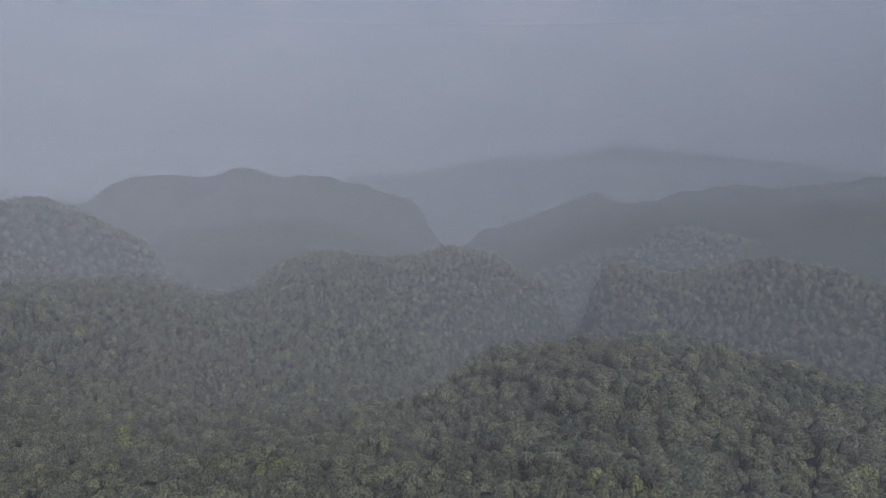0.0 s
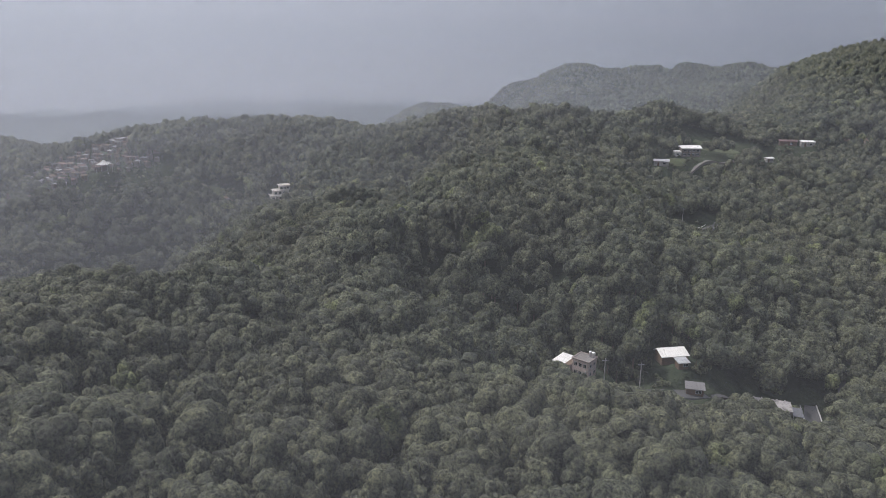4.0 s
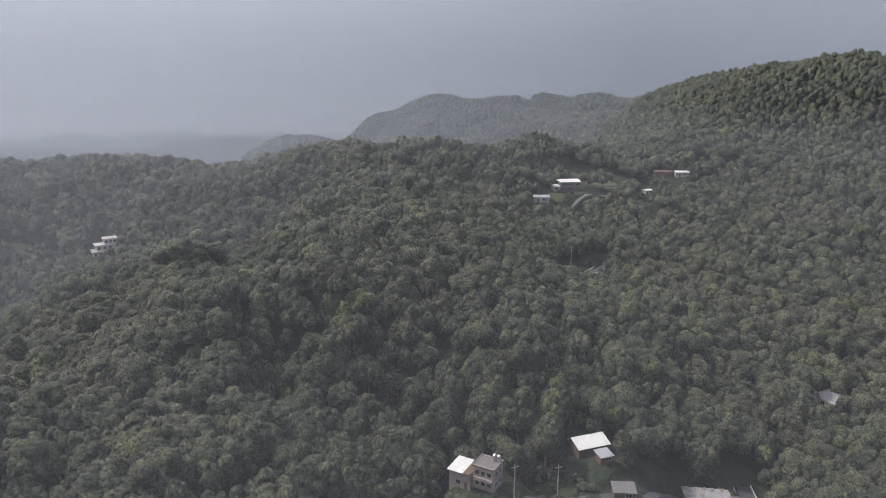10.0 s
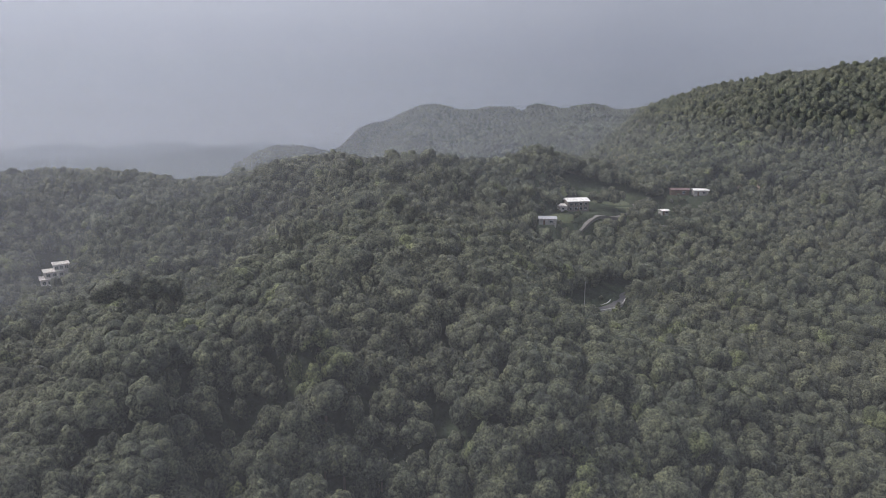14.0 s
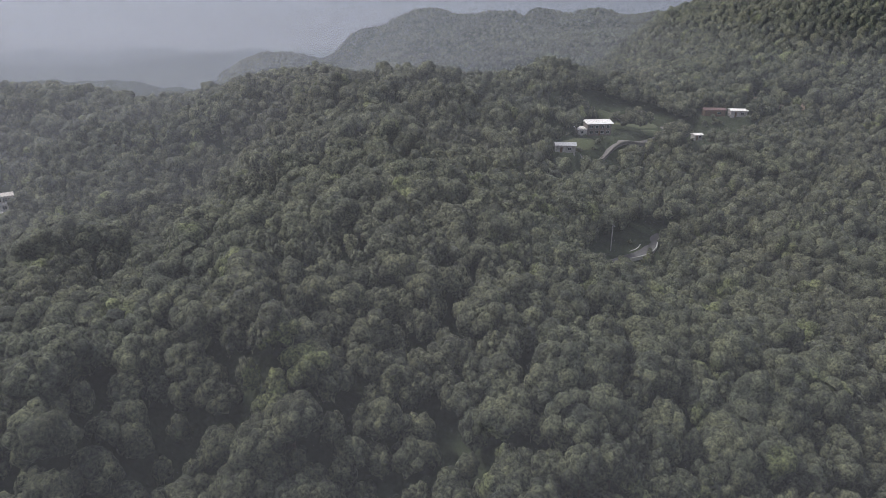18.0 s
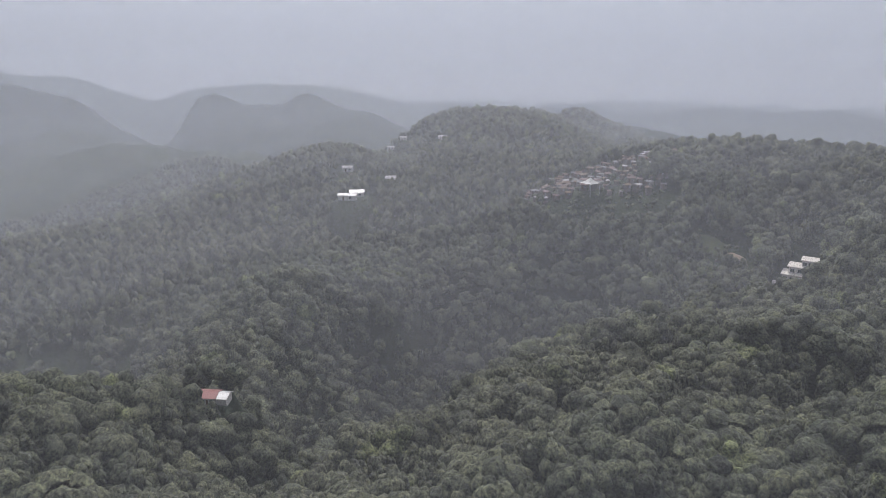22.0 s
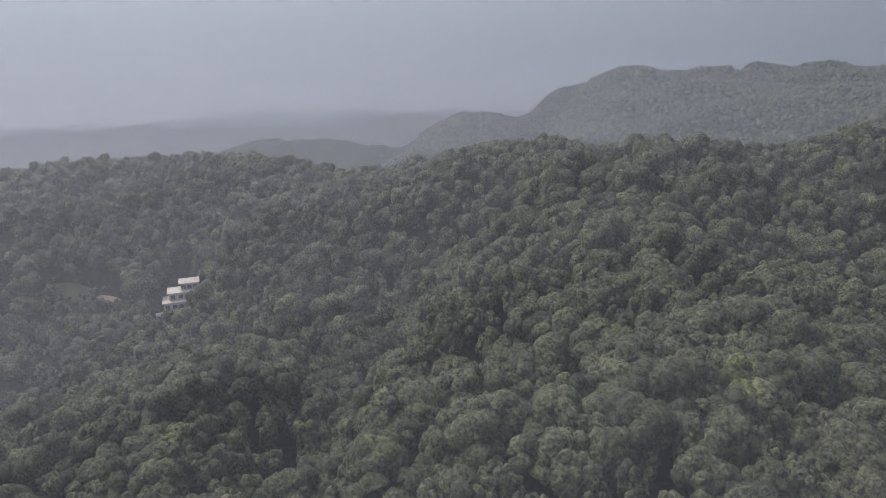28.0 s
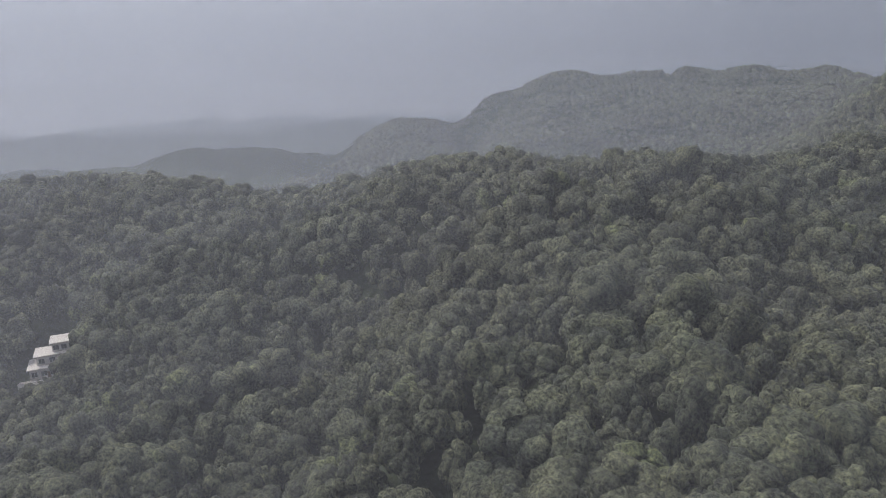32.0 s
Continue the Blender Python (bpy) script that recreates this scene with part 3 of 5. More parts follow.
# ---- forest ----
def crown_template(rng, level, clumps, size, sides=5):
    """A crown of spread 1: an uneven rounded core set all over with domed leaf clumps."""
    waves = [(Vector((rng.gauss(0, 1), rng.gauss(0, 1), rng.gauss(0, 1))).normalized(), rng.uniform(2.2, 4.2), rng.uniform(0, 6.28)) for _ in range(5)]

    def reach(d):
        return 0.74 + sum(math.cos(d.dot(w) * k + f) for w, k, f in waves) * 0.095

    bm = bmesh.new()
    bmesh.ops.create_icosphere(bm, subdivisions=level, radius=1.0)
    bmesh.ops.rotate(bm, matrix=Matrix.Rotation(rng.uniform(0, 6.28), 3, "Z") @ Matrix.Rotation(rng.uniform(0, 6.28), 3, "X"), verts=bm.verts)
    bmesh.ops.delete(bm, geom=[f for f in bm.faces if f.calc_center_median().z < -0.3], context="FACES")
    bm.verts.index_update()
    verts = [v.co * reach(v.co) * rng.uniform(0.9, 1.02) for v in bm.verts]
    faces = [[v.index for v in f.verts] for f in bm.faces]
    bm.free()
    for i in range(clumps):
        u = 1.0 - 1.15 * (i + 0.5) / clumps + rng.uniform(-0.06, 0.06)
        f = 2.39996 * i + rng.uniform(-0.5, 0.5)
        q = math.sqrt(max(0.0, 1 - u * u))
        out = Vector((q * math.cos(f), q * math.sin(f), min(1.0, u))).normalized()
        s = size * rng.uniform(0.7, 1.3)
        c = out * (reach(out) - s * 0.35)
        up = (out + Vector((0, 0, 0.35))).normalized()
        t = up.orthogonal().normalized()
        w = up.cross(t)
        turn = rng.uniform(0, 6.28)
        k = len(verts)
        verts.append(c + up * s * rng.uniform(0.85, 1.1))
        for wide, high in ((0.78, 0.6), (1.0, -0.15)):
            for j in range(sides):
                g = turn + 6.2832 * j / sides
                verts.append(c + up * s * high * rng.uniform(0.8, 1.2) + (t * math.cos(g) + w * math.sin(g)) * s * wide * rng.uniform(0.85, 1.2))
        for j in range(sides):
            p, n = k + 1 + j, k + 1 + (j + 1) % sides
            faces += [(k, p, n), (p, p + sides, n + sides), (p, n + sides, n)]
    return np.array([tuple(v) for v in verts]), np.array(faces)


def out_of_sight(x, y):
    """Hollows and far sides of ridges that the flight hardly shows."""
    hid = (x > -340) & (x < -170) & (y > -200) & (y < 70)
    hid |= (x > -170) & (x < -15) & (y < -35)
    hid |= (x > 100) & (y > -90) & (y < 20)
    hid |= (y > -90) & (x > 195 + np.maximum(y - 20, 0))
    hid |= (x < 70) & (y > 445) & (x > -380 - (y - 445))
    hid |= (x > -340) & (x < 240 - (y + 380) * 0.3) & (y < -390) & (y > -560)
    hid |= (x > 470) & (y > -90)
    return hid


def scatter(rng, spacing, near, far, sector=None):
    """Jittered places in a ring round the flight line."""
    reach = far + 150
    g = np.arange(-reach, reach, spacing)
    x, y = np.meshgrid(g + CENTRE[0], g + 50)
    x = (x + rng.uniform(-0.42, 0.42, x.shape) * spacing).ravel()
    y = (y + rng.uniform(-0.42, 0.42, y.shape) * spacing).ravel()
    d = np.hypot(x, y - np.clip(y, -75, 165))
    keep = (d >= near) & (d < far)
    return x[keep], y[keep]


CLEAR = []  # treeless places: x, y, radius


def in_clear(x, y):
    hit = np.zeros(len(x), bool)
    for cx, cy, cr in CLEAR:
        hit |= np.hypot(x - cx, y - cy) < cr
    return hit


def forest(name, label, rng, templates, x, y, width, height, plump=0.46, anywhere=False):
    if not anywhere:
        keep = ~in_clear(x, y)
        x, y = x[keep], y[keep]
    z = ground_height(x, y)
    kind = rng.integers(0, len(templates), len(x))
    vs, fs, base = [], [], 0
    for i, (tv, tf) in enumerate(templates):
        sel = np.where(kind == i)[0]
        if not len(sel):
            continue
        a = rng.uniform(0, 6.283, len(sel))
        u = rng.random(len(sel)) ** 1.9
        w = width[0] + (width[1] - width[0]) * u
        hgt = height[0] + (height[1] - height[0]) * (0.55 * u + 0.45 * rng.random(len(sel)))
        ca, sa = np.cos(a) * w, np.sin(a) * w
        px = tv[None, :, 0] * ca[:, None] - tv[None, :, 1] * sa[:, None] + x[sel][:, None]
        py = tv[None, :, 0] * sa[:, None] + tv[None, :, 1] * ca[:, None] + y[sel][:, None]
        pz = tv[None, :, 2] * hgt[:, None] * plump + (z[sel] + hgt * (1 - plump))[:, None]
        v = np.stack([px, py, pz], -1).reshape(-1, 3)
        f = (tf[None] + (np.arange(len(sel)) * len(tv))[:, None, None]).reshape(-1, 3) + base
        vs.append(v)
        fs.append(f)
        base += len(v)
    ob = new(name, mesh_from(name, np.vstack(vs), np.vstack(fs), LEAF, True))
    return tagged(ob, label, "forest", kind="stuff")


RNG = np.random.default_rng(7)
PY = random.Random(11)

SHRUBS, KEEP_OPEN, LANES_OPEN = [], [], []


def treeless(x, y, radius):
    CLEAR.append((x, y, radius))


def bushes(x, y, radius):
    SHRUBS.append((x, y, radius))


def bare(x, y, radius):
    KEEP_OPEN.append((x, y, radius))


treeless(9.8, 109.7, 7.4)
treeless(9.2, 97.7, 8.8)
treeless(4.6, 112.6, 5.5)
treeless(1.5, 104.5, 6.5)
treeless(-0.5, 97.0, 5.0)
treeless(35.6, 122.9, 8.4)
treeless(31.0, 109.7, 6.0)
treeless(40.5, 107.4, 4.2)
treeless(38.6, 100.1, 3.5)
treeless(37.8, 116.3, 3.2)
treeless(63.7, 117.0, 7.4)
treeless(60.4, 108.6, 4.5)
treeless(89.3, 100.1, 7.4)
treeless(86.1, 95.0, 7.0)
treeless(83.0, 88.0, 6.0)
treeless(81.0, 98.0, 5.0)
treeless(126.2, 175.5, 5.2)
treeless(122.8, 169.6, 7.5)
treeless(119.0, 163.0, 5.0)
treeless(68.5, 351.8, 12.6)
treeless(64.6, 335.8, 12.1)
treeless(49.8, 325.0, 6.3)
treeless(47.5, 313.3, 8.8)
treeless(127.8, 373.2, 7.4)
treeless(122.6, 360.8, 9.9)
treeless(138.2, 370.9, 6.3)
treeless(132.6, 358.6, 9.9)
treeless(112.9, 351.2, 5.2)
treeless(109.0, 341.5, 7.7)
treeless(-182.9, 321.2, 8.4)
treeless(-173.5, 309.5, 11.0)
treeless(-162.2, 95.6, 7.4)
treeless(-157.7, 95.5, 5.0)
treeless(-373.1, 190.3, 9.5)
treeless(-358.6, 186.5, 11.0)
treeless(-361.8, 182.0, 9.5)
treeless(-348.7, 178.8, 9.9)
treeless(-280.6, 286.0, 6.3)
treeless(-273.2, 280.9, 6.6)
treeless(231.7, 252.6, 7.4)
treeless(222.2, 239.1, 12.1)
treeless(62.9, -140.1, 5.2)
treeless(70.0, -111.0, 4.5)
treeless(75.0, -115.5, 5.0)
treeless(79.0, -119.0, 4.5)
treeless(60.0, -133.5, 5.0)
treeless(57.0, -131.0, 4.0)
treeless(64.0, -139.5, 6.0)
treeless(57.3, -135.1, 5.5)
treeless(-337.4, -274.0, 7.4)
treeless(-324.1, -259.8, 14.3)
treeless(-344.6, -268.5, 7.4)
treeless(-331.0, -254.5, 14.3)
treeless(-142.3, 28.4, 6.3)
treeless(-127.1, 34.7, 12.1)
treeless(-1266.4, -563.7, 8.4)
treeless(-1239.7, -550.0, 22.0)
treeless(-1336.7, -566.3, 8.4)
treeless(-1309.8, -553.1, 22.0)
treeless(-1991.4, -650.4, 8.4)
treeless(-1963.3, -640.0, 22.0)
treeless(-535.7, -190.2, 8.4)
treeless(-515.8, -179.9, 16.5)
treeless(-636.4, 293.3, 7.4)
treeless(-617.8, 287.5, 14.3)
treeless(-645.9, 309.8, 7.4)
treeless(-627.4, 303.6, 14.3)
treeless(-752.2, 352.9, 7.4)
treeless(-733.8, 346.6, 14.3)
treeless(-558.9, 317.0, 7.4)
treeless(-540.8, 309.8, 14.3)
treeless(-731.0, 426.6, 7.4)
treeless(-713.3, 418.5, 14.3)
treeless(-467.7, 208.6, 7.4)
treeless(-448.7, 204.0, 14.3)
treeless(-430.8, 228.8, 7.4)
treeless(-412.2, 222.9, 14.3)
treeless(-5.9, 89.4, 6.5)
treeless(-2.1, 92.9, 6.5)
treeless(1.7, 96.4, 6.5)
treeless(5.5, 99.9, 6.5)
treeless(9.3, 103.4, 6.5)
treeless(18.9, 105.3, 6.5)
treeless(30.5, 103.4, 6.5)
treeless(37.1, 105.6, 6.5)
treeless(43.7, 107.8, 6.5)
treeless(48.4, 112.0, 6.5)
treeless(53.0, 116.2, 6.5)
treeless(57.7, 120.4, 6.5)
treeless(78.3, 130.9, 6.2)
treeless(78.0, 122.0, 6.2)
treeless(75.3, 113.6, 6.2)
treeless(90.3, 136.9, 3.0)
treeless(91.5, 142.8, 3.0)
treeless(92.7, 148.7, 3.0)
treeless(93.3, 155.9, 3.0)
treeless(93.9, 163.2, 3.0)
treeless(48.9, 248.7, 6.5)
treeless(54.0, 254.7, 6.5)
treeless(59.0, 260.7, 6.5)
treeless(64.7, 261.7, 6.5)
treeless(70.3, 267.4, 6.5)
treeless(70.7, 273.1, 6.5)
treeless(74.3, 278.1, 6.5)
treeless(77.9, 283.2, 6.5)
treeless(53.7, 324.6, 5.8)
treeless(59.1, 328.4, 5.8)
treeless(64.6, 332.2, 5.8)
treeless(70.0, 336.0, 5.8)
treeless(74.8, 339.5, 5.8)
treeless(79.5, 343.0, 5.8)
treeless(84.3, 346.5, 5.8)
treeless(89.1, 350.0, 5.8)
treeless(94.2, 353.3, 5.8)
treeless(99.2, 356.7, 5.8)
treeless(104.3, 360.0, 5.8)
treeless(102.3, 365.7, 5.8)
treeless(72.2, -114.0, 3.0)
treeless(76.0, -117.3, 3.0)
treeless(79.3, -120.4, 3.0)
treeless(61.8, -136.5, 3.8)
treeless(65.5, -142.9, 3.8)
treeless(-214.8, 307.9, 5.5)
treeless(-209.9, 311.4, 5.5)
treeless(-206.6, 315.9, 5.5)
treeless(88.5, 372.1, 11.6)
treeless(77.6, 373.6, 12.1)
treeless(99.4, 370.6, 12.1)
treeless(102.7, 362.9, 8.4)
treeless(94.3, 364.4, 8.8)
treeless(111.1, 361.4, 8.8)
treeless(57.6, 338.9, 7.4)
treeless(51.1, 338.9, 7.7)
treeless(64.1, 338.9, 7.7)
treeless(22.6, 113.4, 3.2)
treeless(-214.0, 311.1, 4.4)
treeless(-223.3, 311.4, 5.2)
treeless(-229.2, 310.4, 5.5)
treeless(-217.4, 312.4, 5.5)
treeless(-182.2, 302.8, 5.2)
treeless(-187.0, 300.1, 5.5)
treeless(-177.4, 305.6, 5.5)
treeless(165.7, 393.2, 5.2)
treeless(156.8, 394.8, 5.5)
treeless(174.6, 391.6, 5.5)
treeless(-284.6, 290.0, 25.0)
treeless(-304.0, 304.0, 22.0)
treeless(-314.0, 326.0, 22.0)
treeless(-309.0, 350.0, 18.0)
treeless(-330.0, 304.0, 16.0)
treeless(-308.6, 278.0, 16.0)
treeless(-262.6, 310.0, 16.0)
treeless(-5.6, 83.4, 5.5)
treeless(-5.2, 77.4, 5.5)
treeless(-4.9, 71.4, 5.5)
treeless(-4.5, 65.4, 5.5)
treeless(9.0, 97.4, 5.5)
treeless(8.6, 91.4, 5.5)
treeless(8.3, 85.4, 5.5)
treeless(8.0, 79.4, 5.5)
treeless(18.2, 99.3, 5.5)
treeless(17.5, 93.4, 5.5)
treeless(16.8, 87.4, 5.5)
treeless(16.0, 81.5, 5.5)
treeless(29.3, 97.5, 5.5)
treeless(28.1, 91.6, 5.5)
treeless(26.9, 85.8, 5.5)
treeless(25.7, 79.9, 5.5)
treeless(42.0, 102.0, 5.5)
treeless(40.4, 96.3, 5.5)
treeless(38.7, 90.5, 5.5)
treeless(37.1, 84.7, 5.5)
treeless(55.7, 114.7, 5.5)
treeless(53.7, 109.1, 5.5)
treeless(51.7, 103.4, 5.5)
treeless(49.7, 97.8, 5.5)
treeless(75.8, 125.4, 5.5)
treeless(73.4, 120.0, 5.5)
treeless(70.9, 114.5, 5.5)
treeless(68.4, 109.0, 5.5)
treeless(75.4, 116.6, 5.5)
treeless(72.9, 111.2, 5.5)
treeless(70.3, 105.7, 5.5)
treeless(67.7, 100.3, 5.5)
treeless(72.7, 108.2, 5.5)
treeless(70.1, 102.8, 5.5)
treeless(67.5, 97.4, 5.5)
treeless(64.9, 92.0, 5.5)
treeless(47.3, 242.9, 5.5)
treeless(45.7, 237.1, 5.5)
treeless(44.1, 231.3, 5.5)
treeless(42.5, 225.6, 5.5)
treeless(57.2, 255.0, 5.5)
treeless(55.5, 249.2, 5.5)
treeless(53.7, 243.5, 5.5)
treeless(51.9, 237.8, 5.5)
treeless(62.8, 256.0, 5.5)
treeless(60.9, 250.3, 5.5)
treeless(59.0, 244.6, 5.5)
treeless(57.1, 239.0, 5.5)
treeless(68.3, 261.7, 5.5)
treeless(66.3, 256.1, 5.5)
treeless(64.3, 250.4, 5.5)
treeless(62.3, 244.8, 5.5)
treeless(73.8, 271.9, 5.5)
treeless(-177.2, 314.2, 6.0)
treeless(-172.2, 307.9, 6.0)
treeless(-167.2, 301.7, 6.0)
bushes(9.2, 97.7, 9.6)
bushes(32.8, 109.7, 10.8)
bushes(38.6, 100.1, 6.0)
bushes(60.4, 108.6, 7.2)
bushes(86.1, 95.0, 5.0)
bushes(122.8, 169.6, 5.4)
bushes(64.6, 335.8, 13.2)
bushes(47.5, 313.3, 9.6)
bushes(122.6, 360.8, 10.8)
bushes(132.6, 358.6, 10.8)
bushes(109.0, 341.5, 8.4)
bushes(-173.5, 309.5, 12.0)
bushes(-157.7, 95.5, 5.0)
bushes(-358.6, 186.5, 12.0)
bushes(-348.7, 178.8, 10.8)
bushes(-273.2, 280.9, 7.2)
bushes(222.2, 239.1, 13.2)
bushes(57.3, -135.1, 6.0)
bushes(-324.1, -259.8, 15.6)
bushes(-331.0, -254.5, 15.6)
bushes(-127.1, 34.7, 13.2)
bushes(-1239.7, -550.0, 24.0)
bushes(-1309.8, -553.1, 24.0)
bushes(-1963.3, -640.0, 24.0)
bushes(-515.8, -179.9, 18.0)
bushes(-617.8, 287.5, 15.6)
bushes(-627.4, 303.6, 15.6)
bushes(-733.8, 346.6, 15.6)
bushes(-540.8, 309.8, 15.6)
bushes(-713.3, 418.5, 15.6)
bushes(-448.7, 204.0, 15.6)
bushes(-412.2, 222.9, 15.6)
bushes(22.6, 113.4, 4.0)
bushes(-210.2, 312.5, 6.4)
bushes(-223.3, 311.4, 9.6)
bushes(-182.2, 302.8, 8.8)
bushes(-182.2, 302.8, 11.0)
bushes(165.7, 393.2, 14.4)
bushes(-284.6, 292.0, 34.0)
bushes(-5.2, 76.4, 8.0)
bushes(8.6, 90.4, 8.0)
bushes(17.4, 92.4, 8.0)
bushes(27.9, 90.7, 8.0)
bushes(40.1, 95.3, 8.0)
bushes(53.4, 108.1, 8.0)
bushes(73.0, 119.0, 8.0)
bushes(72.4, 110.3, 8.0)
bushes(69.7, 101.9, 8.0)
bushes(45.5, 236.2, 8.0)
bushes(55.2, 248.3, 8.0)
bushes(60.6, 249.4, 8.0)
bushes(66.0, 255.1, 8.0)
bushes(66.4, 260.8, 8.0)
bushes(73.5, 271.0, 8.0)
bushes(-173.5, 309.5, 9.0)
bushes(-173.7, 309.3, 9.0)
bushes(-173.6, 309.4, 9.0)
bushes(-172.8, 310.1, 9.0)
bare(9.8, 109.7, 7.0)
bare(35.6, 122.9, 8.0)
bare(40.5, 107.4, 4.0)
bare(37.8, 116.3, 3.0)
bare(63.7, 117.0, 7.0)
bare(89.3, 100.1, 7.0)
bare(126.2, 175.5, 5.0)
bare(68.5, 351.8, 12.0)
bare(49.8, 325.0, 6.0)
bare(127.8, 373.2, 7.0)
bare(138.2, 370.9, 6.0)
bare(112.9, 351.2, 5.0)
bare(-182.9, 321.2, 8.0)
bare(-162.2, 95.6, 7.0)
bare(-373.1, 190.3, 9.0)
bare(-361.8, 182.0, 9.0)
bare(-280.6, 286.0, 6.0)
bare(231.7, 252.6, 7.0)
bare(62.9, -140.1, 5.0)
bare(-337.4, -274.0, 7.0)
bare(-344.6, -268.5, 7.0)
bare(-142.3, 28.4, 6.0)
bare(-1266.4, -563.7, 8.0)
bare(-1336.7, -566.3, 8.0)
bare(-1991.4, -650.4, 8.0)
bare(-535.7, -190.2, 8.0)
bare(-636.4, 293.3, 7.0)
bare(-645.9, 309.8, 7.0)
bare(-752.2, 352.9, 7.0)
bare(-558.9, 317.0, 7.0)
bare(-731.0, 426.6, 7.0)
bare(-467.7, 208.6, 7.0)
bare(-430.8, 228.8, 7.0)
bare(-5.9, 89.4, 3.3)
bare(-2.1, 92.9, 3.3)
bare(1.7, 96.4, 3.3)
bare(5.5, 99.9, 3.3)
bare(9.3, 103.4, 3.3)
bare(9.3, 103.4, 3.3)
bare(18.9, 105.3, 3.3)
bare(18.9, 105.3, 3.3)
bare(30.5, 103.4, 3.3)
bare(30.5, 103.4, 3.3)
bare(37.1, 105.6, 3.3)
bare(43.7, 107.8, 3.3)
bare(43.7, 107.8, 3.3)
bare(48.4, 112.0, 3.3)
bare(53.0, 116.2, 3.3)
bare(57.7, 120.4, 3.3)
bare(78.3, 130.9, 3.0)
bare(78.0, 122.0, 3.0)
bare(78.0, 122.0, 3.0)
bare(75.3, 113.6, 3.0)
bare(90.3, 136.9, 2.3)
bare(91.5, 142.8, 2.3)
bare(92.7, 148.7, 2.3)
bare(92.7, 148.7, 2.3)
bare(93.3, 155.9, 2.3)
bare(93.9, 163.2, 2.3)
bare(48.9, 248.7, 3.3)
bare(54.0, 254.7, 3.3)
bare(59.0, 260.7, 3.3)
bare(59.0, 260.7, 3.3)
bare(64.7, 261.7, 3.3)
bare(64.7, 261.7, 3.3)
bare(70.3, 267.4, 3.3)
bare(70.3, 267.4, 3.3)
bare(70.7, 273.1, 3.3)
bare(70.7, 273.1, 3.3)
bare(74.3, 278.1, 3.3)
bare(77.9, 283.2, 3.3)
bare(53.7, 324.6, 2.5)
bare(59.1, 328.4, 2.5)
bare(64.6, 332.2, 2.5)
bare(70.0, 336.0, 2.5)
bare(70.0, 336.0, 2.5)
bare(74.8, 339.5, 2.5)
bare(79.5, 343.0, 2.5)
bare(84.3, 346.5, 2.5)
bare(89.1, 350.0, 2.5)
bare(89.1, 350.0, 2.5)
bare(94.2, 353.3, 2.5)
bare(99.2, 356.7, 2.5)
bare(104.3, 360.0, 2.5)
bare(104.3, 360.0, 2.5)
bare(102.3, 365.7, 2.5)
bare(72.2, -114.0, 2.3)
bare(76.0, -117.3, 2.3)
bare(76.0, -117.3, 2.3)
bare(79.3, -120.4, 2.3)
bare(61.8, -136.5, 3.0)
bare(65.5, -142.9, 3.0)
bare(-214.8, 307.9, 2.3)
bare(-209.9, 311.4, 2.3)
bare(-209.9, 311.4, 2.3)
bare(-206.6, 315.9, 2.3)


GROVE = (-36, 46, 72, 142)  # stretch whose trees stand singly: x from, to, y from, to


def single_tree(i, rng):
    """One broadleaf tree: forked trunk and a lumpy crown, 1 unit = half its spread."""
    base = new("tree")
    tv, tf = crown_template(rng, 2, 38, 0.26, 6)
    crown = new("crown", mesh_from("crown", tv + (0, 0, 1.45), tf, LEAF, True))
    crown.parent = base
    bm = bmesh.new()
    bmesh.ops.create_cone(bm, segments=7, radius1=0.085, radius2=0.045, depth=1.7, cap_ends=True, matrix=Matrix.Translation((0, 0, 0.7)))
    for k in range(4):
        a = k * 1.57 + rng.uniform(-0.5, 0.5)
        m = Matrix.Translation((math.cos(a) * 0.2, math.sin(a) * 0.2, 1.35)) @ Matrix.Rotation(a, 4, "Z") @ Matrix.Rotation(0.6, 4, "Y")
        bmesh.ops.create_cone(bm, segments=5, radius1=0.04, radius2=0.018, depth=0.8, cap_ends=True, matrix=m)
    part("trunk", bm, BARK, base)
    return tagged(base, "broadleaf tree with a rounded, lumpy green crown", "tree", "trees of the grove below")


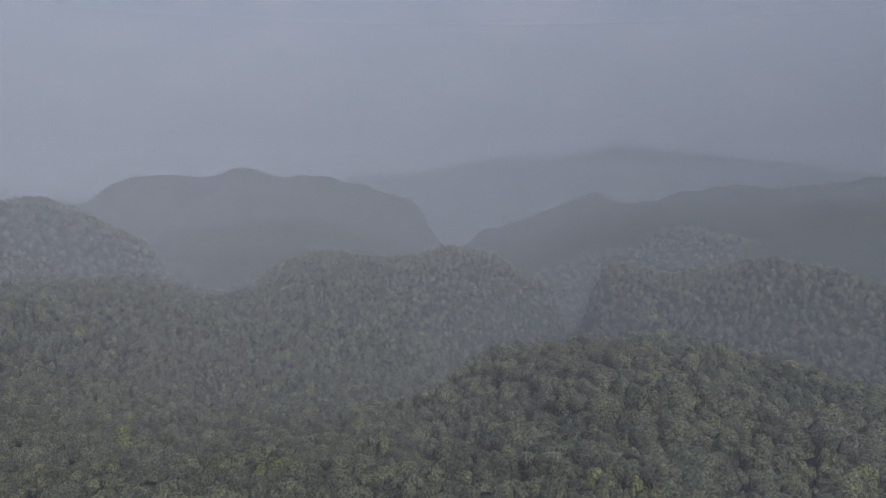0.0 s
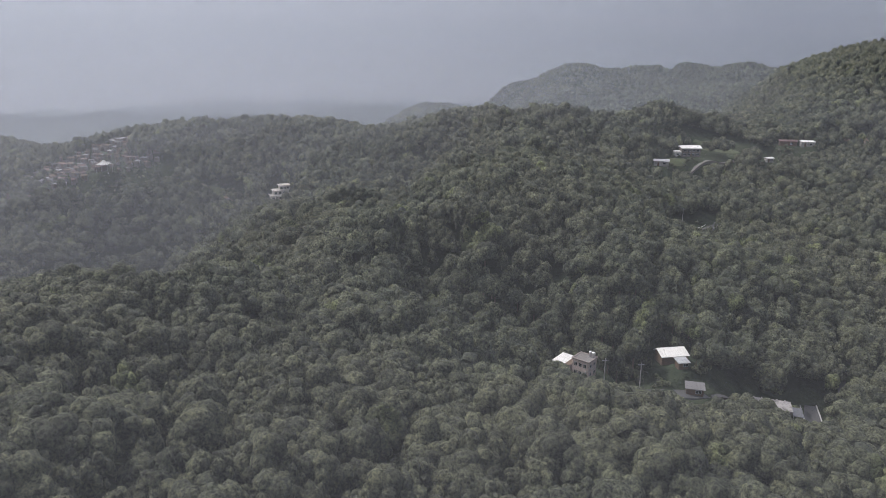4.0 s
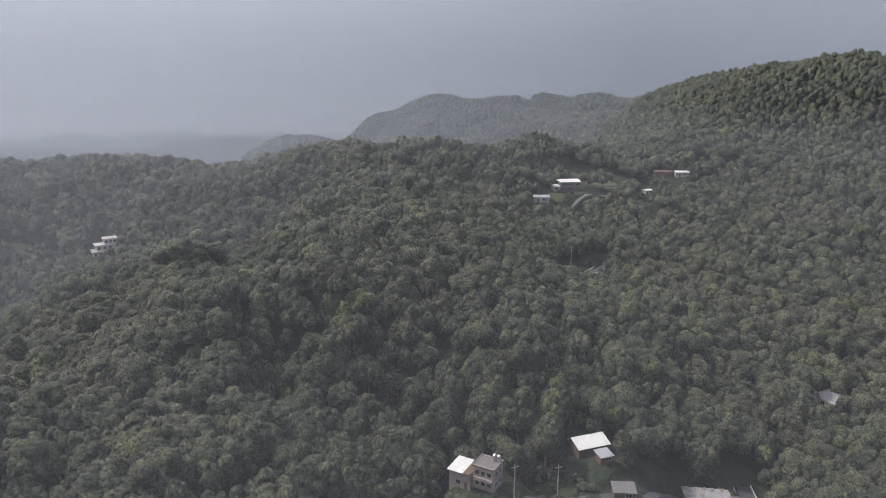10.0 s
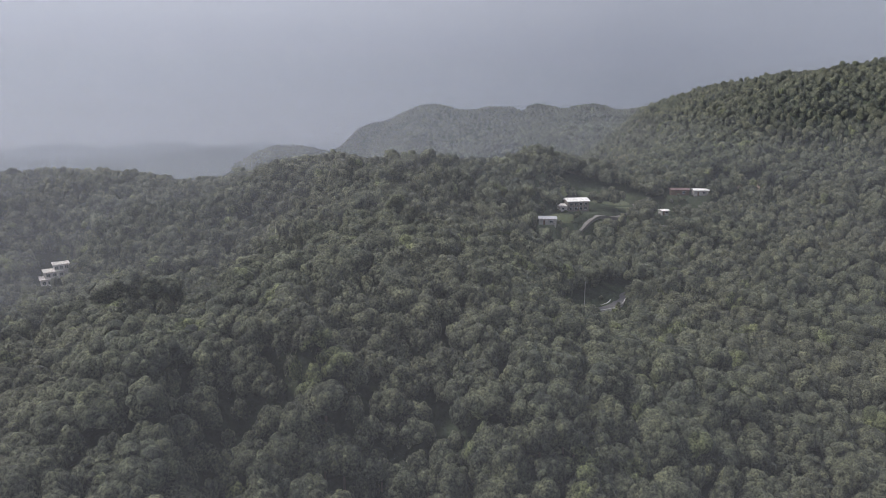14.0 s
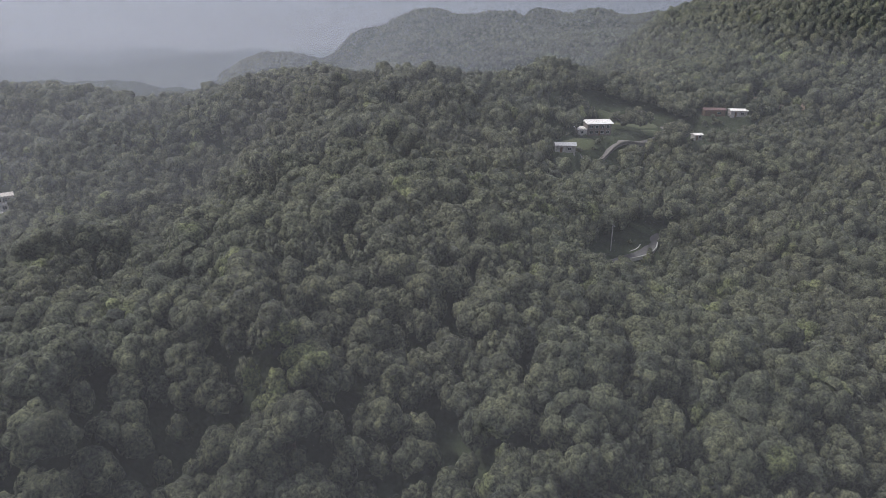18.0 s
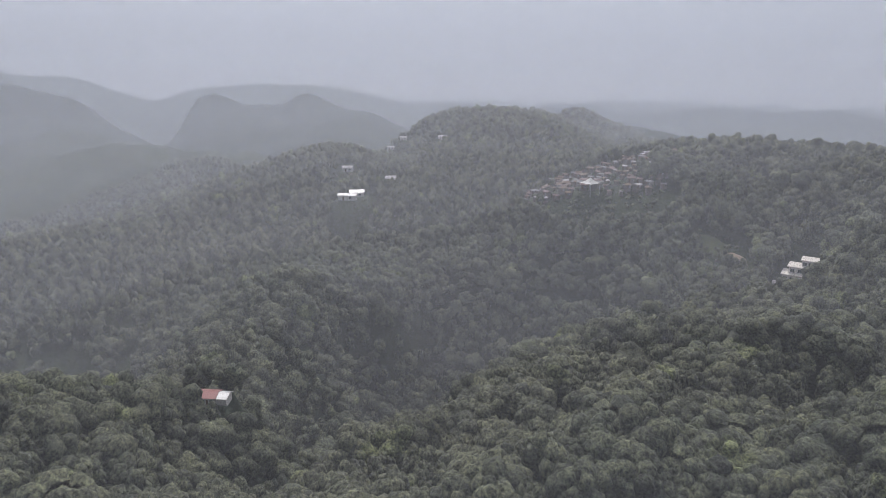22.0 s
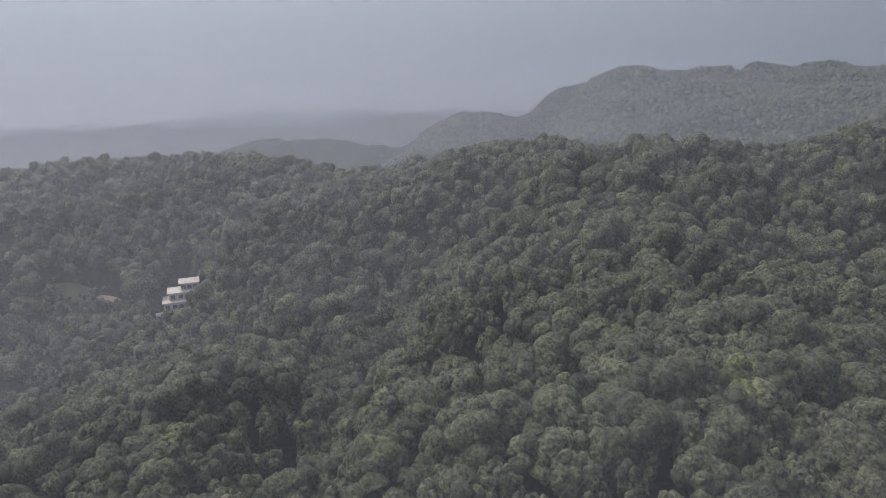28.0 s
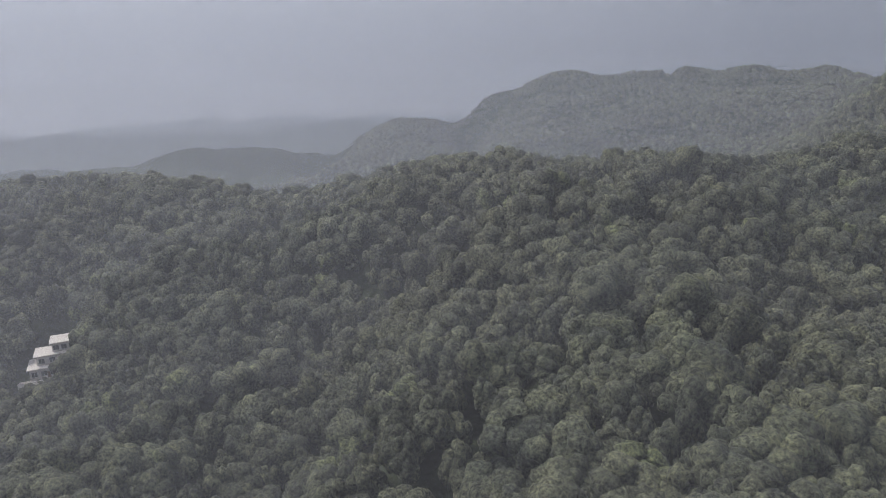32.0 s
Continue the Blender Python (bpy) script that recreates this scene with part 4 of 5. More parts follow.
def build_forest():
    near = [crown_template(PY, 1, 17, 0.34) for _ in range(10)]
    mid = [crown_template(PY, 1, 7, 0.46, 4) for _ in range(10)]
    far = [crown_template(PY, 1, 2, 0.6, 3) for _ in range(8)]
    plain = [crown_template(PY, 1, 0, 0.3) for _ in range(8)]
    x, y = scatter(RNG, 4.3, 0, 118)
    hid = out_of_sight(x, y)
    fx, fy = [x[hid]], [y[hid]]
    x, y = x[~hid], y[~hid]
    grove = (x > GROVE[0]) & (x < GROVE[1]) & (y > GROVE[2]) & (y < GROVE[3])
    forest("near_forest", "dense green broadleaf canopy on the nearer slopes", RNG, near, x[~grove], y[~grove], (2.0, 5.6), (6.5, 13.5))
    sx, sy = scatter(RNG, 4.7, 118, 330)
    hid = out_of_sight(sx, sy)
    fx.append(sx[hid])
    fy.append(sy[hid])
    forest("slope_forest", "dense green broadleaf canopy on the hillsides", RNG, mid, sx[~hid], sy[~hid], (2.1, 5.6), (6.5, 13.5))
    fx, fy = np.concatenate(fx), np.concatenate(fy)
    some = RNG.random(len(fx)) < 0.45
    forest("hollow_forest", "shaded broadleaf woods in the side hollows", RNG, plain, fx[some], fy[some], (3.6, 5.4), (7.5, 12.5))
    sx, sy = scatter(RNG, 5.6, 330, 580)
    keep = ~out_of_sight(sx, sy) | (RNG.random(len(sx)) < 0.18)
    forest("far_forest", "hazy broadleaf woods on the farther ridges", RNG, far, sx[keep], sy[keep], (2.6, 4.7), (7.5, 12), 0.52)
    sx, sy = scatter(RNG, 6.9, 580, 950)
    keep = ~out_of_sight(sx, sy) | (RNG.random(len(sx)) < 0.18)
    forest("ridge_forest", "hazy broadleaf woods along the ridges", RNG, plain, sx[keep], sy[keep], (3.2, 5.4), (8.0, 12.0), 0.6)
    sx, sy = scatter(RNG, 12.0, 950, 1500)
    keep = ((sx > 350) & (sy < 0)) | ((sx > -250) & (sx < 760) & (sy > 850)) | ((sx < -700) & (sy > 300) & (sy < 1100))
    forest("distant_forest", "dim broadleaf woods on distant hills", RNG, plain, sx[keep], sy[keep], (5.4, 8.6), (9, 13), 0.65)
    sx, sy = scatter(RNG, 12.0, 1350, 2700)
    ridge = (sx > -760) & (sx < 760) & (sy > 1480) & (sy < 2540)
    forest("skyline_forest", "dim woods along the far skyline ridge", RNG, plain, sx[ridge], sy[ridge], (6.5, 10.5), (9, 15), 0.65)
    ux, uy = scatter(RNG, 3.6, 0, 112)
    under = (ux > GROVE[0]) & (ux < GROVE[1]) & (uy > GROVE[2]) & (uy < GROVE[3])
    forest("undergrowth", "shady green saplings filling the gaps below the grove trees", RNG, mid, ux[under], uy[under], (1.6, 3.0), (3.5, 7.5), 0.55)
    kinds = [single_tree(i, PY) for i in range(6)]
    used = set()
    gx, gy = x[grove], y[grove]
    keep = ~in_clear(gx, gy)
    gx, gy = gx[keep], gy[keep]
    gz = ground_height(gx, gy)
    for px, py, pz in zip(gx, gy, gz):
        k = PY.randrange(len(kinds))
        s = 2.6 + 2.2 * PY.random() ** 1.7
        size = Vector((s, s, s * PY.uniform(1.15, 1.45)))
        m = pose(px, py, pz - 0.2, 0, 0, PY.uniform(0, 360))
        if k in used:
            o = kinds[k].scale
            copy_thing(kinds[k], m @ Matrix.Diagonal((size.x / o.x, size.y / o.y, size.z / o.z, 1)))
        else:
            kinds[k].matrix_basis = m @ Matrix.Diagonal((*size, 1))
            used.add(k)
    sx, sy, sr = [], [], []
    for cx, cy, cr in SHRUBS:
        for _ in range(int(cr * cr * 0.22)):
            a, q = PY.uniform(0, 6.283), cr * math.sqrt(PY.random())
            px, py = cx + q * math.cos(a), cy + q * math.sin(a)
            if not any(math.hypot(px - hx, py - hy) < hr for hx, hy, hr in KEEP_OPEN):
                sx.append(px)
                sy.append(py)
    forest("scrub", "low green bushes and banana plants in the clearings", RNG, far, np.array(sx), np.array(sy), (0.9, 2.0), (1.2, 3.0), 0.6, True)


build_forest()


# ---- mist ----
def build_mist():
    # Added ring sheets stand in for haze that builds up with distance.
    for radius, density, shift_x, shift_y in MIST:
        n = 160
        a = np.arange(n) * 2 * math.pi / n
        low, high = -420.0, 30 + radius * (0.17 if radius < 2000 else 0.45)
        ring = np.stack([CENTRE[0] + shift_x + radius * np.cos(a), CENTRE[1] - 30 + shift_y + radius * np.sin(a)], -1)
        verts = np.vstack([np.c_[ring, np.full(n, low)], np.c_[ring, np.full(n, high)]])
        j = np.arange(n)
        k = (j + 1) % n
        quads = np.stack([j, k, k + n, j + n], -1)
        ob = new("mist", mesh_from("mist", verts, quads, mist_material("mist_air", density, -60 + max(0.0, radius - 800) * 0.03, 25 + radius * (0.15 if radius < 2000 else 0.43),
                                                               (0.635, 0.66, 0.73) if radius < 500 else (0.57, 0.61, 0.69), radius), True))
        tagged(ob, "thin ring sheet standing in for the pale haze of distance", "mist", kind="structure")


def build_lift_sheets():
    # Level hazy sheets, added to brighten the dark tones of everything beneath them.
    for height, density in ((-15.0, 0.022), (-21.0, 0.022), (-28.0, 0.022)):
        n = 96
        a = np.arange(n) * 2 * math.pi / n
        rings = [np.c_[CENTRE[0] + r * np.cos(a), CENTRE[1] + r * np.sin(a), np.full(n, height)] for r in (0.5, 400, 1500)]
        verts = np.vstack(rings)
        j = np.arange(n)
        k = (j + 1) % n
        quads = np.vstack([np.stack([j + q * n, k + q * n, k + q * n + n, j + q * n + n], -1) for q in range(2)])
        ob = new("lift_sheet", mesh_from("lift_sheet", verts, quads, mist_material("lift_sheet_air", density, 100, 200), True))
        tagged(ob, "thin level haze sheet added to lift dark tones over the treetops", "mist", kind="structure")


build_lift_sheets()
MIST = [(235, 0.04, 60, 0), (290, 0.05, 65, 0), (350, 0.065, 70, 0), (430, 0.075, 70, 0), (530, 0.07, 60, 0), (650, 0.07, 50, 0), (800, 0.07, 30, 0),
        (1000, 0.08, 0, 0), (1300, 0.09, 0, 0), (1700, 0.12, 0, 0), (2200, 0.2, 0, 440), (2700, 0.42, 0, 0), (4300, 0.6, 0, 0)]  # radius, density, centre
build_mist()


# ---- buildings ----
CREAM = rough_paint("cream_render", (0.58, 0.55, 0.51), (0.3, 0.27, 0.24), 0.85)
PINK = rough_paint("weathered_pink_render", (0.48, 0.40, 0.37), (0.22, 0.2, 0.19), 0.9)
CONCRETE = rough_paint("stained_concrete", (0.40, 0.38, 0.36), (0.14, 0.13, 0.13), 0.9, 0, 0.5, 0.7)
DARK_CONCRETE = rough_paint("weathered_roof_concrete", (0.20, 0.185, 0.18), (0.10, 0.095, 0.09), 0.9, 0, 0.5, 0.7)
STAINED = rough_paint("black_stained_concrete", (0.30, 0.285, 0.28), (0.09, 0.085, 0.085), 0.9, 0, 0.45, 0.9)
OLD_RED = rough_paint("rusty_brown_sheet", (0.15, 0.095, 0.09), (0.09, 0.08, 0.08), 0.8)
DULL_METAL = rough_paint("dull_grey_sheet", (0.17, 0.165, 0.17), (0.14, 0.13, 0.13), 0.8)
DULL_PALE = rough_paint("dull_pale_sheet", (0.40, 0.38, 0.38), (0.25, 0.23, 0.22), 0.8)
DULL_WALL = rough_paint("grey_brown_render", (0.18, 0.155, 0.145), (0.15, 0.13, 0.12), 0.9)
WHITE_METAL = rough_paint("white_sheet_metal", (0.80, 0.79, 0.77), (0.5, 0.47, 0.43), 0.45, 0.0, 0.5, 0.3)
GREY_METAL = rough_paint("grey_sheet_metal", (0.42, 0.43, 0.45), (0.25, 0.23, 0.22), 0.5, 0.2, 0.5)
DARK_ROOF = rough_paint("dark_grey_roofing", (0.12, 0.125, 0.14), (0.07, 0.07, 0.07), 0.7)
RED_ROOF = rough_paint("faded_red_sheet", (0.30, 0.13, 0.12), (0.2, 0.15, 0.14), 0.6)
STEEL = rough_paint("steel", (0.6, 0.6, 0.62), (0.4, 0.38, 0.36), 0.3, 0.9)
TIMBER = rough_paint("old_timber", (0.16, 0.11, 0.08), (0.08, 0.06, 0.05), 0.85)
ASPHALT = rough_paint("asphalt", (0.075, 0.075, 0.08), (0.12, 0.115, 0.11), 0.9, 0, 0.3, 0.5)
LANE = rough_paint("concrete_lane", (0.16, 0.15, 0.14), (0.13, 0.12, 0.11), 0.9, 0, 0.3, 0.5)
GRASS = rough_paint("mown_grass", (0.075, 0.092, 0.045), (0.095, 0.09, 0.052), 0.95, 0, 0.15, 0.6)
SOIL = rough_paint("bare_soil", (0.24, 0.19, 0.14), (0.12, 0.12, 0.07), 0.95, 0, 0.2, 0.6)
WHITE_PAINT = rough_paint("white_kerb_paint", (0.46, 0.45, 0.43), (0.4, 0.38, 0.35), 0.7)


def glass_material():
    m, t, p, n, link = nodes_of("window_glass")
    p.inputs["Base Color"].default_value = (0.03, 0.035, 0.04, 1)
    p.inputs["Roughness"].default_value = 0.12
    return m


GLASS = glass_material()


def box(bm, x0, x1, y0, y1, z0, z1, bevel=0.0):
    made = bmesh.ops.create_cube(bm, size=1, matrix=Matrix.Translation(((x0 + x1) / 2, (y0 + y1) / 2, (z0 + z1) / 2))
                                 @ Matrix.Diagonal((x1 - x0, y1 - y0, z1 - z0, 1)))
    if bevel:
        edges = list({e for v in made["verts"] for e in v.link_edges})
        bmesh.ops.bevel(bm, geom=edges, offset=bevel, segments=1, affect="EDGES")


def block(name, material, parent, x0, x1, y0, y1, z0, z1, bevel=0.03, label=""):
    bm = bmesh.new()
    box(bm, x0, x1, y0, y1, z0, z1, bevel)
    return part(name, bm, material, parent, label)


def window(parent, x, y, z, w, h, side):
    """Framed pane set 3 mm proud of the wall; side: 'x+', 'x-', 'y+' or 'y-'."""
    turn = {"y-": 0, "x+": 90, "y+": 180, "x-": 270}[side]
    m = Matrix.Translation((x, y, z)) @ Matrix.Rotation(radians(turn), 4, "Z")
    bm = bmesh.new()
    for a in ((-w / 2 - 0.08, w / 2 + 0.08, -h / 2 - 0.08, -h / 2), (-w / 2 - 0.08, w / 2 + 0.08, h / 2, h / 2 + 0.08),
              (-w / 2 - 0.08, -w / 2, -h / 2, h / 2), (w / 2, w / 2 + 0.08, -h / 2, h / 2), (-0.03, 0.03, -h / 2, h / 2)):
        box(bm, a[0], a[1], -0.07, 0.05, a[2], a[3])
    bmesh.ops.transform(bm, matrix=m, verts=bm.verts)
    win = part("window", bm, STEEL, parent)
    bm = bmesh.new()
    box(bm, -w / 2, w / 2, -0.02, 0.04, -h / 2, h / 2)
    bmesh.ops.transform(bm, matrix=m, verts=bm.verts)
    part("pane", bm, GLASS, win)


def door(parent, x, y, z, side, material=TIMBER):
    turn = {"y-": 0, "x+": 90, "y+": 180, "x-": 270}[side]
    m = Matrix.Translation((x, y, z)) @ Matrix.Rotation(radians(turn), 4, "Z")
    bm = bmesh.new()
    box(bm, -0.45, 0.45, -0.06, 0.05, 0, 2.05, 0.01)
    bmesh.ops.transform(bm, matrix=m, verts=bm.verts)
    part("door", bm, material, parent)


def pitched(parent, material, x0, x1, y0, y1, z, rise, ridge=0.5, ribs=True, thick=0.12, label=""):
    """Two sheet slopes meeting on a ridge along x; each slope a part, with standing ribs."""
    ym = y0 + (y1 - y0) * ridge
    for ya, yb in ((y0, ym), (y1, ym)):
        if abs(ya - yb) < 0.05:
            continue
        bm = bmesh.new()
        lo, hi = z, z + rise
        vs = [bm.verts.new(c) for c in ((x0, ya, lo), (x1, ya, lo), (x1, yb, hi), (x0, yb, hi),
                                        (x0, ya, lo - thick), (x1, ya, lo - thick), (x1, yb, hi - thick), (x0, yb, hi - thick))]
        for f in ((0, 1, 2, 3), (7, 6, 5, 4), (0, 4, 5, 1), (1, 5, 6, 2), (2, 6, 7, 3), (3, 7, 4, 0)):
            bm.faces.new([vs[i] for i in f])
        if ribs:
            n = max(2, int((x1 - x0) / 0.9))
            for i in range(1, n):
                xx = x0 + (x1 - x0) * i / n
                q = [bm.verts.new(c) for c in ((xx - 0.05, ya, lo), (xx + 0.05, ya, lo), (xx + 0.05, yb, hi), (xx - 0.05, yb, hi),
                                               (xx - 0.02, ya, lo + 0.07), (xx + 0.02, ya, lo + 0.07), (xx + 0.02, yb, hi + 0.07), (xx - 0.02, yb, hi + 0.07))]
                for f in ((4, 5, 6, 7), (0, 4, 7, 3), (1, 2, 6, 5), (0, 1, 5, 4), (3, 7, 6, 2)):
                    bm.faces.new([q[i] for i in f])
        bmesh.ops.recalc_face_normals(bm, faces=bm.faces)
        part("roof", bm, material, parent, label)


def hip_roof(parent, material, x0, x1, y0, y1, z, rise):
    bm = bmesh.new()
    k = min(x1 - x0, y1 - y0) / 2
    base = [bm.verts.new(c) for c in ((x0, y0, z), (x1, y0, z), (x1, y1, z), (x0, y1, z))]
    low = [bm.verts.new((v.co.x, v.co.y, z - 0.15)) for v in base]
    ya = (y0 + y1) / 2
    top = [bm.verts.new((x0 + k, ya, z + rise)), bm.verts.new((x1 - k * 0.999, ya, z + rise))]
    for f in ((base[0], base[1], top[1], top[0]), (base[1], base[2], top[1]), (base[2], base[3], top[0], top[1]), (base[3], base[0], top[0])):
        bm.faces.new(f)
    for i in range(4):
        bm.faces.new((low[i], low[(i + 1) % 4], base[(i + 1) % 4], base[i]))
    bm.faces.new(low[::-1])
    bmesh.ops.recalc_face_normals(bm, faces=bm.faces)
    part("roof", bm, material, parent)


def gables(parent, material, x0, x1, y0, y1, z, rise, ridge=0.5):
    ym = y0 + (y1 - y0) * ridge
    for x, dx in ((x0, 0.15), (x1, -0.15)):
        bm = bmesh.new()
        a = [bm.verts.new((xx, yy, zz)) for xx in (x, x + dx) for yy, zz in ((y0, z), (y1, z), (ym, z + rise))]
        for f in ((0, 1, 2), (5, 4, 3), (0, 3, 4, 1), (1, 4, 5, 2), (2, 5, 3, 0)):
            bm.faces.new([a[i] for i in f])
        bmesh.ops.recalc_face_normals(bm, faces=bm.faces)
        part("gable", bm, material, parent)


def stand(name, spot, heading, label, category="house", group="", size=1.0):
    x, y = spot
    ob = new(name)
    ob.matrix_basis = pose(x, y, at_ground(x, y), 0, 0, heading) @ Matrix.Scale(size, 4)
    return tagged(ob, label, category, group)


def shed(spot, heading, w, d, h, roof, walls, rise, label, name="shed", ridge=0.5, group=""):
    """Walled shed with sheet roof, door and two windows."""
    ob = stand(name, spot, heading, label, "shed", group)
    block("wall", walls, ob, -w / 2, w / 2, -d / 2, d / 2, -3.0, h)
    if 0.02 < ridge < 0.98:
        gables(ob, walls, -w / 2, w / 2, -d / 2, d / 2, h, rise * 0.96, ridge)
    pitched(ob, roof, -w / 2 - 0.4, w / 2 + 0.4, -d / 2 - 0.5, d / 2 + 0.5, h + 0.06, rise, ridge)
    door(ob, -w * 0.2, -d / 2, 0, "y-")
    window(ob, w * 0.2, -d / 2, min(1.5, h - 0.9), 1.4, 0.9, "y-")
    window(ob, w / 2, 0, min(1.5, h - 0.9), 1.2, 0.9, "x+")
    return ob


def pink_house():
    ob = stand("house", SPOT["pink_house"], -30, "weathered pinkish concrete house with a flat roof and roof tanks", "house", size=0.88)
    for px in (-2.6, 2.6):
        for py in (-2.2, 2.2):
            block("pillar", CONCRETE, ob, px - 0.2, px + 0.2, py - 0.2, py + 0.2, -3.0, 0.4)
    block("floor_slab", CONCRETE, ob, -3.1, 3.1, -2.8, 2.8, 0.4, 0.65)
    block("wall", PINK, ob, -3.0, 3.0, -2.7, 2.7, 0.65, 6.6)
    block("floor_band", CONCRETE, ob, -3.06, 3.06, -2.76, 2.76, 3.5, 3.7)
    roof = block("roof", DARK_CONCRETE, ob, -3.25, 3.25, -2.95, 2.95, 6.6, 6.85)
    for a in ((-3.2, 3.2, -2.9, -2.75), (-3.2, 3.2, 2.75, 2.9), (-3.2, -3.05, -2.75, 2.75), (3.05, 3.2, -2.75, 2.75)):
        block("parapet", PINK, roof, *a, 6.85, 7.15, 0.02)
    for px in (1.2, 2.4):
        bm = bmesh.new()
        bmesh.ops.create_cone(bm, segments=18, radius1=0.52, radius2=0.52, depth=1.3, cap_ends=True, matrix=Matrix.Translation((px, 1.6, 8.1)))
        bmesh.ops.create_cone(bm, segments=18, radius1=0.52, radius2=0.12, depth=0.3, cap_ends=True, matrix=Matrix.Translation((px, 1.6, 8.9)))
        part("water_tank", bm, STEEL, ob, "round stainless steel roof tank")
        block("tank_stand", STEEL, ob, px - 0.45, px + 0.45, 1.15, 2.05, 6.85, 7.45)
    for z in (2.2, 5.1):
        for x in (-1.7, 0.0, 1.7):
            window(ob, x, -2.7, z, 1.0, 1.2, "y-")
        for y in (-1.2, 1.2):
            window(ob, -3.0, y, z, 0.9, 1.2, "x-")
            window(ob, 3.0, y, z, 0.9, 1.2, "x+")
    block("balcony", CONCRETE, ob, -2.4, 2.4, -3.8, -2.72, 3.3, 3.5)
    block("balcony_rail", PINK, ob, -2.4, 2.4, -3.8, -3.68, 3.5, 4.3)
    block("annex_wall", PINK, ob, -9.2, -3.05, -4.2, 1.6, -2.5, 4.5)
    block("annex_roof", TIMBER, ob, -5.0, -3.06, -4.6, 1.8, 4.52, 4.7, 0.02, "brown flat sheet roof")
    pitched(ob, WHITE_METAL, -9.6, -5.0, -4.7, 2.0, 4.65, 0.5, 1.0, True, 0.1, "bright white sheet roof")
    window(ob, -6.5, -4.2, 1.6, 1.3, 1.1, "y-")
    door(ob, -4.2, -4.2, 0.0, "y-")


def cream_villa():
    ob = stand("villa", SPOT["villa"], 35, "cream stepped villa with flat pale roofs and terraces", "house", size=0.95)
    levels = ((-6.5, 1.0, -4.5, 3.5, 0.0, 3.2), (-4.5, 4.0, -2.5, 4.5, 3.25, 6.3), (0.0, 6.5, -1.0, 5.0, 6.35, 9.3))
    for i, (x0, x1, y0, y1, z0, z1) in enumerate(levels):
        block("wall", CREAM, ob, x0, x1, y0, y1, z0 if i else -4, z1)
        block("roof", CREAM, ob, x0 - 0.6, x1 + 0.6, y0 - 0.7, y1 + 0.6, z1, z1 + 0.28)
        for k in range(3):
            xx = x0 + (x1 - x0) * (k + 0.5) / 3
            window(ob, xx, y0, (z0 + z1) / 2, 1.5, 1.5, "y-")
        window(ob, x0, (y0 + y1) / 2, (z0 + z1) / 2, 1.4, 1.4, "x-")
    block("upper_wall", CREAM, ob, 1.0, 6.0, -1.0, 5.0, -4, 6.3)
    door(ob, -1.5, -4.5, 0.0, "y-")
    block("terrace", CONCRETE, ob, -9.5, -1.5, -8.5, -4.6, -4, 0.1, 0.05, "pale paved terrace")
    for k in range(9):
        block("terrace_post", CREAM, ob, -9.4 + k * 0.95, -9.28 + k * 0.95, -8.45, -8.33, 0.1, 1.0, 0.01)
    block("terrace_rail", CREAM, ob, -9.5, -1.6, -8.48, -8.3, 1.0, 1.12, 0.01)


def farm_house():
    ob = stand("farmhouse", SPOT["farmhouse"], 8, "two-storey farmhouse with a long bright white sheet roof", "house", size=0.9)
    block("wall", DULL_WALL, ob, -6.0, 6.0, -3.5, 3.5, -3, 5.6)
    gables(ob, DULL_WALL, -6.0, 6.0, -3.5, 3.5, 5.6, 1.1, 0.75)
    pitched(ob, WHITE_METAL, -6.8, 6.8, -4.3, 4.2, 5.75, 1.2, 0.75)
    for z in (1.6, 4.2):
        for x in (-4.2, -1.4, 1.4, 4.2):
            window(ob, x, -3.5, z, 1.5, 1.3, "y-")
    door(ob, 0.0, -3.5, 0, "y-")
    block("annex_wall", CREAM, ob, -10.5, -6.05, -2.5, 2.5, -3, 2.9)
    pitched(ob, WHITE_METAL, -11.0, -6.0, -3.0, 3.0, 3.0, 0.6, 1.0)
    window(ob, -8.5, -2.5, 1.5, 1.3, 1.0, "y-")


def long_red_house():
    ob = stand("house", SPOT["red_house"], 62, "long low house under a faded red sheet roof", "house", size=0.7)
    block("wall", CREAM, ob, -8.0, 5.0, -2.8, 2.8, -4, 2.9)
    gables(ob, CREAM, -8.0, 5.0, -2.8, 2.8, 2.9, 1.2)
    pitched(ob, RED_ROOF, -8.6, 5.0, -3.5, 3.5, 3.0, 1.3)
    block("annex_wall", CREAM, ob, 5.05, 8.5, -2.4, 2.4, -4, 2.7)
    pitched(ob, WHITE_METAL, 5.1, 9.0, -3.1, 3.1, 2.8, 1.2, 0.5, True, 0.12, "pale sheet roof over the annex")
    for x in (-6, -3.2, 0, 3):
        window(ob, x, -2.8, 1.5, 1.2, 1.1, "y-")
        window(ob, x, 2.8, 1.5, 1.2, 1.1, "y+")
    door(ob, 1.5, -2.8, 0, "y-")


